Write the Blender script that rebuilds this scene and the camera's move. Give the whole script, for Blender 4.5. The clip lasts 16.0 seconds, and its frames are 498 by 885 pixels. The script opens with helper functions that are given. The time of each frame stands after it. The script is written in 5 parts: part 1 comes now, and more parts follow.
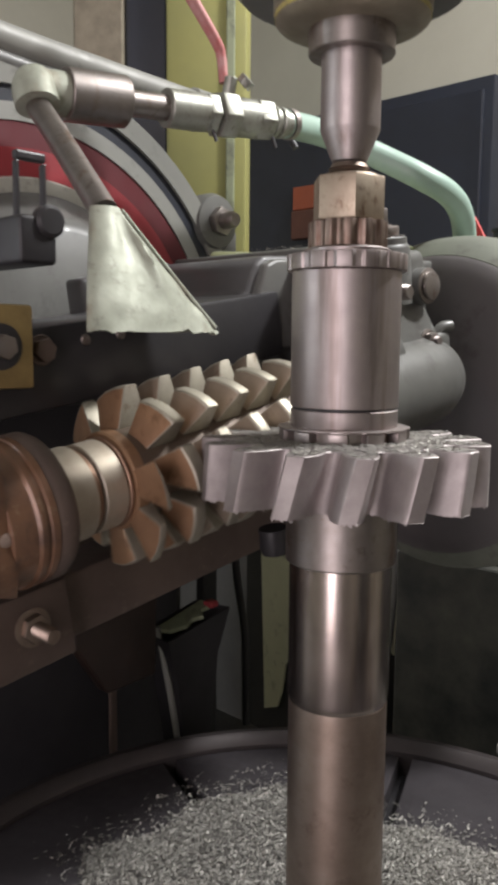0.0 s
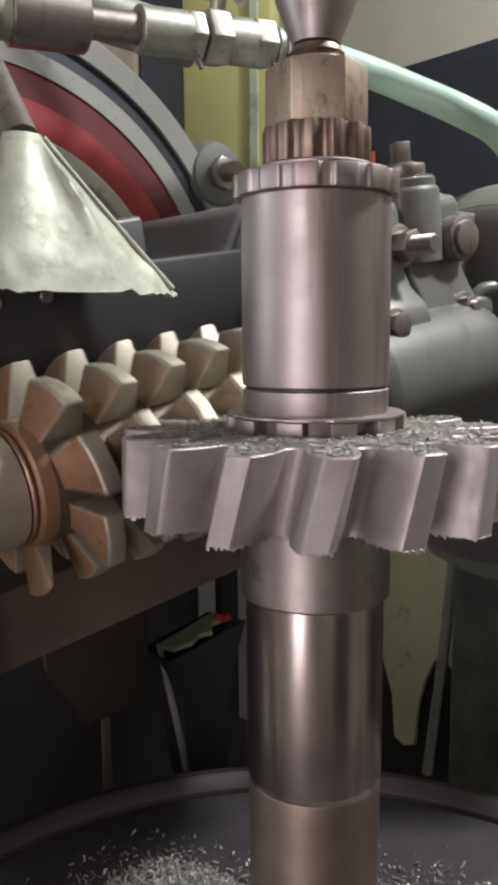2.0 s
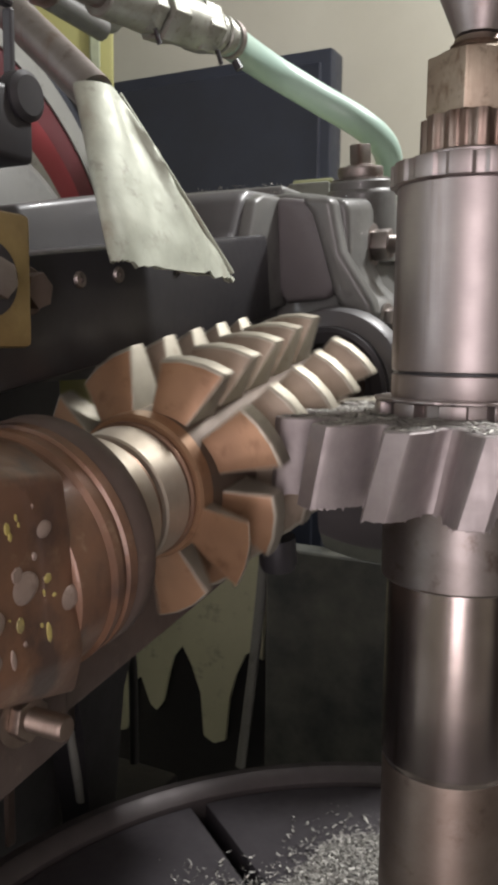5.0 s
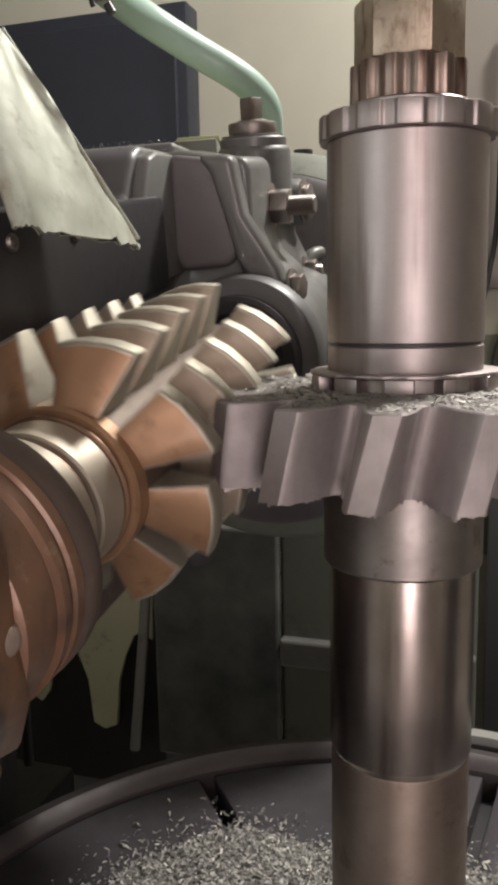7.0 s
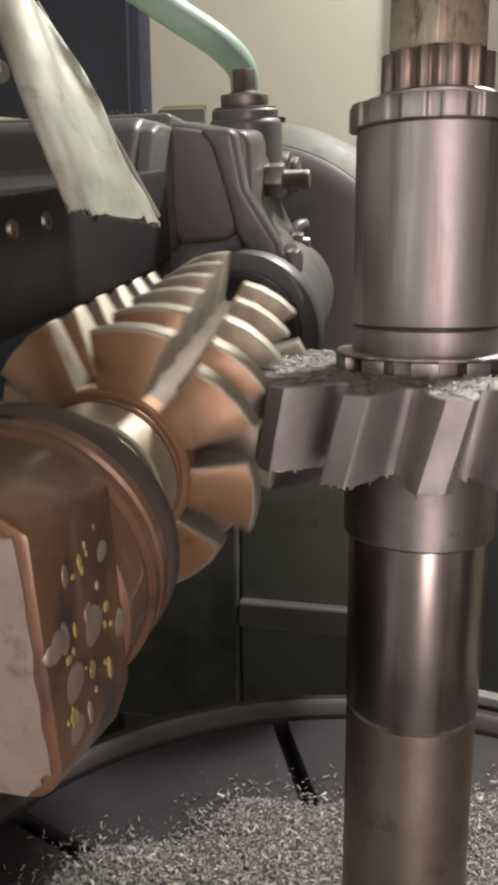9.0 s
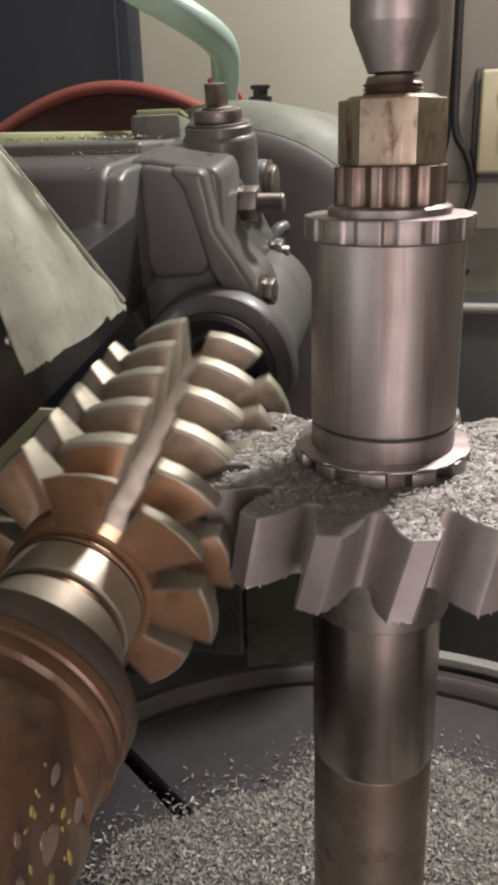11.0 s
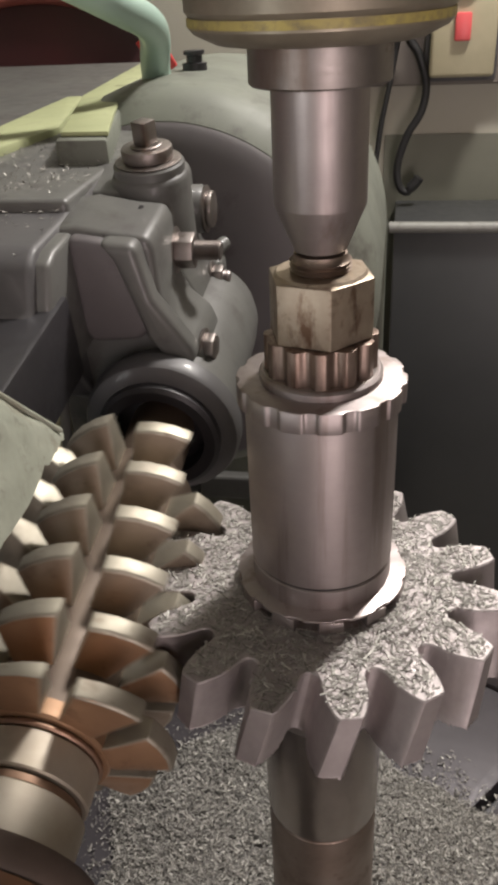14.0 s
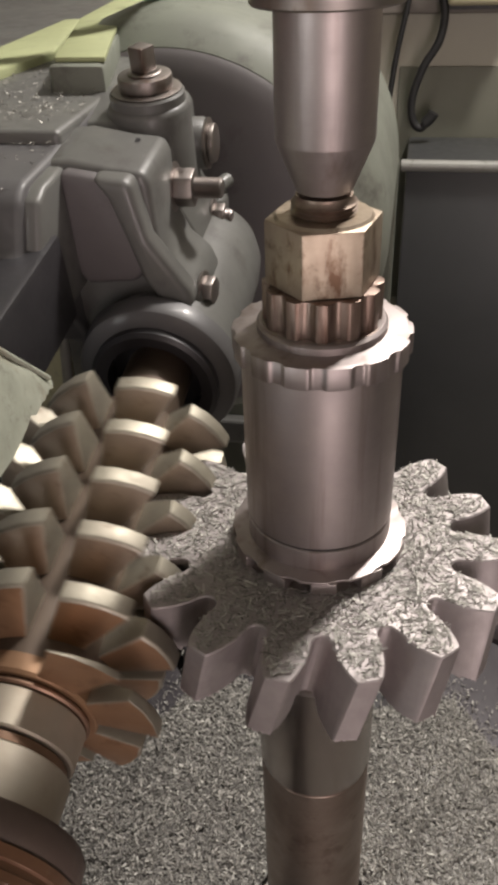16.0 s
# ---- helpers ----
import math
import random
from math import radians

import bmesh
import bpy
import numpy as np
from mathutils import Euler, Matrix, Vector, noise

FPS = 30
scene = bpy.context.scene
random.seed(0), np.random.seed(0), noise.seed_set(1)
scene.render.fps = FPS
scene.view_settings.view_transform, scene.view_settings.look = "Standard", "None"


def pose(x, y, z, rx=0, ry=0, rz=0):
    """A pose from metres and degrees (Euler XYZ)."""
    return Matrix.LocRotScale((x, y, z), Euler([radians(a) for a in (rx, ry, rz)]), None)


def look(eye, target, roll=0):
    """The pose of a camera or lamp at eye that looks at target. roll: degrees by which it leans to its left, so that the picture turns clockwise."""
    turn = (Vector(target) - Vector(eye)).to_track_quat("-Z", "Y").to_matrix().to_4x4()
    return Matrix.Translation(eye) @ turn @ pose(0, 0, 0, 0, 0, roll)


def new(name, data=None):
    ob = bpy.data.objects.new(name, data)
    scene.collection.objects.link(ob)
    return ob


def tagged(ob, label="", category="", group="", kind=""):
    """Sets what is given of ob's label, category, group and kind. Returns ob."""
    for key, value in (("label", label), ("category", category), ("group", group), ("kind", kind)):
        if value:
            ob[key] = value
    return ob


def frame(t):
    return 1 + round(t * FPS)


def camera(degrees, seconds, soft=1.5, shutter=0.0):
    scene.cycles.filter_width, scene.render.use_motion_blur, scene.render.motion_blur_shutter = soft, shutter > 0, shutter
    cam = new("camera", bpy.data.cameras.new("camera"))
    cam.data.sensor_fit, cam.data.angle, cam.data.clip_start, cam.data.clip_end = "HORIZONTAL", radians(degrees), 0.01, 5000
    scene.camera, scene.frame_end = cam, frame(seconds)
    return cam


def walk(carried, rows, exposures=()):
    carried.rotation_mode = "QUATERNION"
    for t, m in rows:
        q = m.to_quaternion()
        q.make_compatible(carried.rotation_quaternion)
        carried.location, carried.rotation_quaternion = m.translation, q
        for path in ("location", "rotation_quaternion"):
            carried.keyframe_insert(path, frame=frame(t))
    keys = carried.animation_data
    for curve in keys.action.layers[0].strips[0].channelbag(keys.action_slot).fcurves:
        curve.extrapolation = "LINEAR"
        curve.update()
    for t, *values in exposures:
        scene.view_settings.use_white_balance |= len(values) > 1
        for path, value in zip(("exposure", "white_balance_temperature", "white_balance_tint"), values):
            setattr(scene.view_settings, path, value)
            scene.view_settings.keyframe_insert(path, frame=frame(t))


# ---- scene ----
cam = camera(33.86, 16.0, soft=4.0, shutter=0.4)
PATH = [
    (0.0, pose(0.3712, -0.4890, 0.0480, 82.99, -0.47, 43.87)),
    (0.5, pose(0.3430, -0.4143, 0.0405, 82.20, -0.70, 43.97)),
    (1.0, pose(0.3368, -0.3687, 0.0353, 81.90, -0.46, 46.77)),
    (1.5, pose(0.3328, -0.3386, 0.0315, 82.33, 0.06, 48.72)),
    (2.0, pose(0.3166, -0.3211, 0.0305, 82.21, 0.43, 49.20)),
    (2.5, pose(0.3053, -0.3196, 0.0243, 82.27, 0.03, 48.19)),
    (3.0, pose(0.2994, -0.3508, 0.0352, 81.69, -0.05, 46.78)),
    (3.5, pose(0.2419, -0.3939, 0.0267, 82.04, -0.44, 42.56)),
    (5.8, pose(0.0701, -0.4671, 0.0171, 82.21, 0.32, 21.77)),
    (6.0, pose(0.0644, -0.4640, 0.0170, 81.89, 0.64, 20.95)),
    (6.5, pose(0.0551, -0.4552, 0.0165, 81.09, 0.70, 18.69)),
    (7.0, pose(0.0490, -0.4322, 0.0210, 80.41, 1.08, 17.13)),
    (7.5, pose(0.0233, -0.4477, 0.0212, 79.87, 0.91, 15.56)),
    (8.0, pose(0.0083, -0.4555, 0.0160, 79.31, 1.01, 14.14)),
    (8.5, pose(0.0014, -0.4533, 0.0153, 78.95, 0.23, 12.44)),
    (9.0, pose(0.0028, -0.4570, 0.0332, 77.60, 0.21, 12.49)),
    (9.2, pose(0.0050, -0.4595, 0.0455, 77.41, 0.08, 12.73)),
    (11.3, pose(0.0292, -0.4312, 0.1749, 68.06, 1.80, 12.84)),
    (11.5, pose(0.0153, -0.4138, 0.1948, 67.00, 1.82, 11.20)),
    (12.0, pose(0.0436, -0.4173, 0.2292, 65.23, 2.69, 10.52)),
    (12.5, pose(0.0411, -0.4045, 0.2564, 63.40, 2.70, 9.71)),
    (13.0, pose(0.0375, -0.3945, 0.2733, 61.82, 2.82, 9.35)),
    (13.5, pose(0.0338, -0.3769, 0.2874, 60.47, 2.59, 9.39)),
    (14.0, pose(0.0348, -0.3793, 0.2959, 59.47, 2.72, 9.49)),
    (14.5, pose(0.0337, -0.3791, 0.2976, 58.65, 2.73, 9.59)),
    (15.0, pose(0.0391, -0.3750, 0.2927, 58.08, 3.08, 9.58)),
    (15.5, pose(0.0450, -0.3721, 0.2896, 57.00, 2.61, 9.76)),
    (16.0, pose(0.0358, -0.3576, 0.2907, 55.34, 2.05, 10.34)),
]
# the picture is a little darker towards the end
walk(cam, PATH, exposures=[(0.0, 0.08, 6260, 12), (3.7, 0.20, 6060, 12), (6.0, 0.12, 6480, 12), (9.2, 0.08, 6620, 13), (12.0, -0.12, 6600, 14), (16.0, -0.16, 6720, 14)])

# ---- light ----
world = bpy.data.worlds.new("workshop_air")
scene.world = world
world.use_nodes = True
world.node_tree.nodes["Background"].inputs[0].default_value = (0.55, 0.6, 0.62, 1)
world.node_tree.nodes["Background"].inputs[1].default_value = 0.012


def area_lamp(name, eye, target, sx, sy, watts, colour):
    data = bpy.data.lights.new(name, "AREA")
    data.shape, data.size, data.size_y, data.energy, data.color = "RECTANGLE", sx, sy, watts, colour
    ob = new(name, data)
    ob.matrix_world = look(eye, target)
    return ob


area_lamp("machine_lamp_light", (0.56, 1.02, 1.50), (-0.05, 0.05, -0.1), 0.18, 0.18, 41, (1.0, 0.98, 0.93))
# unseen windows assumed behind the camera, for the tall highlights on the steel
area_lamp("window_light_wide", (0.75, -2.04, -0.02), (0.45, 0, -0.07), 0.62, 2.14, 28.5, (1.0, 0.87, 0.86))
area_lamp("window_light_narrow", (-1.45, -2.04, 0.10), (-0.6, 0, 0.05), 0.34, 1.9, 14, (0.95, 0.99, 1.0))
# unseen fill light added to brighten the far wall
area_lamp("far_wall_fill", (0.45, 0.95, 1.72), (0.2, 1.2, 0), 1.2, 0.12, 14, (1.0, 0.98, 0.92))


# ---- materials ----
def lin(r, g, b):
    return tuple(((c / 12.92) if c <= 0.04045 else ((c + 0.055) / 1.055) ** 2.4) for c in (r, g, b)) + (1,)


def make_mat(name, base, rough=0.5, metal=0.0, second=None, patch=12.0, mix=0.5, grain=220.0, bump=0.25, rough2=None,
             dirt=None, dirt_amount=0.0, streak=None, coat=0.0, smear=None, smear_scale=(60, 60, 4), smear_amount=0.5):
    """Base colour varied with a second one in patches, a fine grain in relief, and optional grime."""
    m = bpy.data.materials.new(name)
    m.use_nodes = True
    nt = m.node_tree
    n, l = nt.nodes, nt.links
    b = n["Principled BSDF"]
    b.inputs["Metallic"].default_value = metal
    b.inputs["Coat Weight"].default_value = coat
    tc = n.new("ShaderNodeTexCoord")
    mp = n.new("ShaderNodeMapping")
    l.new(tc.outputs["Object"], mp.inputs[0])
    if streak:
        mp.inputs["Scale"].default_value = streak
    big = n.new("ShaderNodeTexNoise")
    big.inputs["Scale"].default_value, big.inputs["Detail"].default_value, big.inputs["Roughness"].default_value = patch, 7, 0.62
    l.new(tc.outputs["Object"], big.inputs["Vector"])
    fine = n.new("ShaderNodeTexNoise")
    fine.inputs["Scale"].default_value, fine.inputs["Detail"].default_value = grain, 4
    l.new(mp.outputs[0], fine.inputs["Vector"])
    ramp = n.new("ShaderNodeValToRGB")
    ramp.color_ramp.elements[0].position, ramp.color_ramp.elements[1].position = 0.5 - 0.25 * mix, 0.5 + 0.35 * mix
    l.new(big.outputs["Fac"], ramp.inputs[0])
    mx = n.new("ShaderNodeMix")
    mx.data_type = "RGBA"
    mx.inputs["A"].default_value, mx.inputs["B"].default_value = base, second or tuple(c * 0.72 for c in base[:3]) + (1,)
    l.new(ramp.outputs[0], mx.inputs["Factor"])
    out = mx.outputs["Result"]
    if dirt:
        d = n.new("ShaderNodeTexNoise")
        d.inputs["Scale"].default_value, d.inputs["Detail"].default_value, d.inputs["Roughness"].default_value = patch * 2.7, 9, 0.7
        l.new(tc.outputs["Object"], d.inputs["Vector"])
        dr = n.new("ShaderNodeValToRGB")
        dr.color_ramp.elements[0].position, dr.color_ramp.elements[1].position = 0.60 - 0.3 * dirt_amount, 0.82 - 0.2 * dirt_amount
        l.new(d.outputs["Fac"], dr.inputs[0])
        m2 = n.new("ShaderNodeMix")
        m2.data_type = "RGBA"
        l.new(out, m2.inputs["A"])
        m2.inputs["B"].default_value = dirt
        l.new(dr.outputs[0], m2.inputs["Factor"])
        out = m2.outputs["Result"]
    if smear:
        ms = n.new("ShaderNodeMapping")
        ms.inputs["Scale"].default_value = smear_scale
        l.new(tc.outputs["Object"], ms.inputs[0])
        sm = n.new("ShaderNodeTexNoise")
        sm.inputs["Scale"].default_value, sm.inputs["Detail"].default_value, sm.inputs["Roughness"].default_value = 1.0, 5, 0.6
        l.new(ms.outputs[0], sm.inputs["Vector"])
        sr = n.new("ShaderNodeValToRGB")
        sr.color_ramp.elements[0].position, sr.color_ramp.elements[1].position = 0.66 - 0.3 * smear_amount, 0.78 - 0.22 * smear_amount
        l.new(sm.outputs["Fac"], sr.inputs[0])
        m3 = n.new("ShaderNodeMix")
        m3.data_type = "RGBA"
        l.new(out, m3.inputs["A"])
        m3.inputs["B"].default_value = smear
        l.new(sr.outputs[0], m3.inputs["Factor"])
        out = m3.outputs["Result"]
    l.new(out, b.inputs["Base Color"])
    rr = n.new("ShaderNodeMapRange")
    rr.inputs["From Min"].default_value, rr.inputs["From Max"].default_value = 0.25, 0.75
    rr.inputs["To Min"].default_value, rr.inputs["To Max"].default_value = rough * 0.8, min(1.0, rough2 or rough * 1.3)
    add = n.new("ShaderNodeMath")
    add.operation = "MULTIPLY_ADD"
    add.inputs[1].default_value = 0.5
    l.new(fine.outputs["Fac"], add.inputs[0])
    half = n.new("ShaderNodeMath")
    half.operation = "MULTIPLY"
    half.inputs[1].default_value = 0.5
    l.new(big.outputs["Fac"], half.inputs[0])
    l.new(half.outputs[0], add.inputs[2])
    l.new(add.outputs[0], rr.inputs["Value"])
    l.new(rr.outputs["Result"], b.inputs["Roughness"])
    if bump:
        bp = n.new("ShaderNodeBump")
        bp.inputs["Strength"].default_value, bp.inputs["Distance"].default_value = bump, 0.0006
        l.new(add.outputs[0], bp.inputs["Height"])
        l.new(bp.outputs[0], b.inputs["Normal"])
    return m


STEEL = make_mat("turned_steel", (0.42, 0.372, 0.36, 1), 0.45, 1.0, (0.34, 0.30, 0.295, 1), 30, 0.8, 90, 0.10, streak=(1, 1, 30),
                 smear=(0.27, 0.225, 0.21, 1), smear_scale=(70, 70, 5), smear_amount=0.4)
SHAFT_STEEL = make_mat("oily_polished_steel", (0.50, 0.44, 0.405, 1), 0.32, 1.0, (0.31, 0.265, 0.245, 1), 26, 0.8, 90, 0.015, rough2=0.262, streak=(1, 1, 30),
                       smear=(0.22, 0.165, 0.14, 1), smear_scale=(60, 60, 4), smear_amount=0.4)
STEEL_DARK = make_mat("dulled_steel", (0.36, 0.325, 0.31, 1), 0.42, 1.0, (0.21, 0.185, 0.17, 1), 26, 0.8, 80, 0.12, streak=(1, 1, 25),
                      dirt=(0.10, 0.055, 0.035, 1), dirt_amount=0.1, smear=(0.22, 0.15, 0.115, 1), smear_scale=(40, 40, 7), smear_amount=0.3)
STEEL_RUSTY = make_mat("oily_stained_steel", (0.37, 0.305, 0.26, 1), 0.44, 1.0, (0.19, 0.14, 0.11, 1), 18, 0.8, 70, 0.15, streak=(1, 1, 20),
                       dirt=(0.13, 0.075, 0.055, 1), dirt_amount=0.16)
GEAR_FLANK = make_mat("freshly_cut_steel", (0.46, 0.42, 0.415, 1), 0.58, 0.9, (0.35, 0.315, 0.31, 1), 55, 0.9, 160, 0.6, streak=(1, 1, 0.15))
NUT_STEEL = make_mat("worn_brown_steel", (0.48, 0.41, 0.32, 1), 0.45, 0.9, (0.29, 0.22, 0.17, 1), 45, 1.0, 60, 0.6, streak=(6, 6, 0.5),
                     dirt=(0.10, 0.065, 0.045, 1), dirt_amount=0.16, smear=(0.17, 0.105, 0.07, 1), smear_scale=(100, 100, 45), smear_amount=0.34)
LOCK_STEEL = make_mat("dark_brown_oiled_steel", (0.31, 0.25, 0.215, 1), 0.4, 0.9, (0.17, 0.11, 0.085, 1), 60, 1.0, 60, 0.6, streak=(6, 6, 0.5),
                      smear=(0.09, 0.05, 0.035, 1), smear_scale=(150, 150, 14), smear_amount=0.6)
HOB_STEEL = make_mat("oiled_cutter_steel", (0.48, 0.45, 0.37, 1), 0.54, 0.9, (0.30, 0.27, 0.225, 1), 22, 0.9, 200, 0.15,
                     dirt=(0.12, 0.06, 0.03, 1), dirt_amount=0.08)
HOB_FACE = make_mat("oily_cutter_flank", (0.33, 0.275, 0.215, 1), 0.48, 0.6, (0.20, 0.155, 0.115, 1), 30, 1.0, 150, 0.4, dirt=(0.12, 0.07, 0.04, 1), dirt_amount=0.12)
HOB_AMBER = make_mat("amber_oil_film_on_steel", (0.37, 0.22, 0.125, 1), 0.40, 0.5, (0.21, 0.12, 0.07, 1), 26, 1.0, 120, 0.4, dirt=(0.12, 0.06, 0.03, 1), dirt_amount=0.14, coat=0.15)
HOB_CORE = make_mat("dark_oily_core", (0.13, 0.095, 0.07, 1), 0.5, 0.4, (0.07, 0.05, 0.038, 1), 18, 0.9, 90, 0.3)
BEAM_IRON = make_mat("dark_brown_oily_iron", (0.135, 0.098, 0.082, 1), 0.45, 0.3, (0.075, 0.055, 0.047, 1), 16, 1.0, 120, 0.6,
                     dirt=(0.22, 0.17, 0.13, 1), dirt_amount=0.04)
RUST_IRON = make_mat("brown_oiled_iron", (0.235, 0.120, 0.066, 1), 0.36, 0.3, (0.11, 0.064, 0.046, 1), 24, 1.0, 120, 0.7,
                     dirt=(0.32, 0.23, 0.15, 1), dirt_amount=0.06, coat=0.2, smear=(0.075, 0.045, 0.034, 1), smear_scale=(34, 34, 28), smear_amount=0.5)
DARK_IRON = make_mat("dark_greasy_iron", (0.034, 0.032, 0.035, 1), 0.42, 0.15, (0.020, 0.019, 0.021, 1), 16, 0.9, 120, 0.5)
# stains and dark patches, deepened to put some of the castings' shade into the paint
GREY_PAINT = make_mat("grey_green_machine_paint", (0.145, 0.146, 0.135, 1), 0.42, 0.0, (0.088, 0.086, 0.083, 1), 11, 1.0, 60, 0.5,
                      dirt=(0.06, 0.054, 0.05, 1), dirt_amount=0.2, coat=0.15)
DARK_PAINT = make_mat("dark_grey_machine_paint", (0.105, 0.102, 0.103, 1), 0.42, 0.0, (0.07, 0.068, 0.07, 1), 9, 0.9, 60, 0.5, coat=0.15)
GREEN_PAINT = make_mat("pale_green_machine_paint", (0.34, 0.37, 0.24, 1), 0.5, 0.0, (0.22, 0.24, 0.16, 1), 7, 0.9, 70, 0.5,
                       dirt=(0.06, 0.055, 0.05, 1), dirt_amount=0.3)
YELLOW_PAINT = make_mat("yellow_green_paint", (0.36, 0.34, 0.11, 1), 0.5, 0.0, (0.27, 0.265, 0.105, 1), 6, 0.8, 60, 0.3)
RED_PAINT = make_mat("dark_red_paint", (0.115, 0.012, 0.018, 1), 0.45, 0.0, (0.08, 0.010, 0.014, 1), 6, 0.8, 60, 0.3)
RED_BAND = make_mat("mid_red_paint", (0.30, 0.030, 0.038, 1), 0.45, 0.0, (0.22, 0.023, 0.030, 1), 8, 0.8, 60, 0.3)
RED_BRIGHT = make_mat("red_plastic", (0.55, 0.03, 0.03, 1), 0.4, 0.0, (0.45, 0.03, 0.03, 1), 20, 0.8, 60, 0.2)
SCALE_WHITE = make_mat("pale_grey_scale", (0.27, 0.27, 0.245, 1), 0.5, 0.1, (0.23, 0.23, 0.215, 1), 14, 1.0, 60, 0.4, dirt=(0.10, 0.095, 0.085, 1), dirt_amount=0.15)
BLACK_BLUE = make_mat("blue_black_enamel", (0.022, 0.026, 0.04, 1), 0.4, 0.0, (0.016, 0.018, 0.026, 1), 8, 0.8, 60, 0.2)
BRASS = make_mat("dirty_nickel_plate", (0.42, 0.43, 0.385, 1), 0.42, 0.65, (0.22, 0.215, 0.18, 1), 45, 1.0, 150, 0.5,
                 dirt=(0.10, 0.085, 0.06, 1), dirt_amount=0.22)
WORN_RED = make_mat("worn_red_dip_coating", (0.46, 0.10, 0.10, 1), 0.45, 0.1, (0.55, 0.38, 0.36, 1), 60, 0.9, 80, 0.4)
MOTTLED = make_mat("oily_green_black_paint", (0.040, 0.046, 0.052, 1), 0.22, 0.0, (0.22, 0.22, 0.185, 1), 5, 0.8, 70, 0.4)
TIN = make_mat("soldered_sheet_metal", (0.45, 0.47, 0.39, 1), 0.55, 0.3, (0.26, 0.275, 0.22, 1), 30, 0.9, 140, 0.9,
               dirt=(0.17, 0.16, 0.13, 1), dirt_amount=0.16, smear=(0.27, 0.23, 0.17, 1), smear_scale=(14, 24, 9), smear_amount=0.34)
HOSE = make_mat("pale_green_rubber", (0.38, 0.52, 0.44, 1), 0.45, 0.0, (0.31, 0.44, 0.38, 1), 10, 0.8, 60, 0.2, coat=0.2)
WALL = make_mat("cream_wall_paint", (0.52, 0.50, 0.42, 1), 0.7, 0.0, (0.44, 0.42, 0.35, 1), 3, 0.9, 90, 0.4)
CEIL = make_mat("white_ceiling_paint", (0.55, 0.55, 0.5, 1), 0.8, 0.0, (0.48, 0.48, 0.44, 1), 3, 0.9, 60, 0.3)
FLOOR = make_mat("oil_darkened_concrete", (0.33, 0.31, 0.29, 1), 0.6, 0.0, (0.24, 0.225, 0.21, 1), 4, 0.9, 60, 0.5)
CABINET = make_mat("slate_grey_sheet_paint", (0.066, 0.068, 0.069, 1), 0.4, 0.0, (0.045, 0.047, 0.048, 1), 3, 0.9, 50, 0.25, coat=0.1)
BOX_CREAM = make_mat("cream_enclosure_plastic", (0.50, 0.45, 0.30, 1), 0.45, 0.0, (0.40, 0.36, 0.24, 1), 12, 0.8, 60, 0.2)
TABLE_IRON = make_mat("dark_table_iron", (0.086, 0.078, 0.085, 1), 0.46, 0.3, (0.042, 0.037, 0.041, 1), 9, 0.9, 90, 0.5)
RIM_IRON = make_mat("worn_rim_iron", (0.080, 0.068, 0.068, 1), 0.5, 0.4, (0.044, 0.038, 0.038, 1), 12, 0.9, 90, 0.4)
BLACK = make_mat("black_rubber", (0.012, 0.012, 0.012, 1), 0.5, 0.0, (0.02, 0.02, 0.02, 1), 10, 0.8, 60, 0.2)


def chip_material():
    m = bpy.data.materials.new("steel_chips")
    m.use_nodes = True
    n, l = m.node_tree.nodes, m.node_tree.links
    b = n["Principled BSDF"]
    g = n.new("ShaderNodeNewGeometry")
    r = n.new("ShaderNodeValToRGB")
    r.color_ramp.elements[0].color, r.color_ramp.elements[1].color = (0.17, 0.16, 0.148, 1), (0.49, 0.475, 0.435, 1)
    l.new(g.outputs["Random Per Island"], r.inputs[0])
    l.new(r.outputs[0], b.inputs["Base Color"])
    b.inputs["Metallic"].default_value, b.inputs["Roughness"].default_value = 0.52, 0.6
    return m


CHIPS = chip_material()
PALE_SHEET = make_mat("pale_olive_sheet_paint", (0.62, 0.62, 0.42, 1), 0.5, 0.0, (0.50, 0.50, 0.34, 1), 7, 0.9, 70, 0.4,
                      dirt=(0.14, 0.13, 0.09, 1), dirt_amount=0.14)
CASTING_GREEN = make_mat("grey_green_casting_paint", (0.20, 0.215, 0.175, 1), 0.58, 0.0, (0.13, 0.135, 0.115, 1), 9, 1.0, 70, 0.4,
                         dirt=(0.07, 0.06, 0.055, 1), dirt_amount=0.22)
APRON_IRON = make_mat("black_brown_oily_iron", (0.034, 0.020, 0.015, 1), 0.45, 0.2, (0.016, 0.011, 0.009, 1), 18, 1.0, 90, 0.4)
DRUM_FACE = make_mat("dull_purple_grey_paint", (0.135, 0.122, 0.125, 1), 0.5, 0.0, (0.10, 0.092, 0.093, 1), 8, 1.0, 70, 0.4,
                     dirt=(0.06, 0.045, 0.045, 1), dirt_amount=0.15)
BARE_IRON = make_mat("bare_chipped_iron", (0.44, 0.35, 0.30, 1), 0.5, 0.5, (0.27, 0.20, 0.165, 1), 45, 1.0, 150, 0.9, dirt=(0.14, 0.085, 0.06, 1), dirt_amount=0.2)
STRIP_GREEN = make_mat("pale_yellow_green_paint", (0.40, 0.43, 0.235, 1), 0.5, 0.0, (0.32, 0.345, 0.19, 1), 14, 0.9, 70, 0.3, dirt=(0.16, 0.16, 0.12, 1), dirt_amount=0.12)
FLANGE_STEEL = make_mat("yellowed_worn_steel", (0.34, 0.30, 0.23, 1), 0.45, 0.6, (0.17, 0.145, 0.11, 1), 30, 1.0, 90, 0.4)
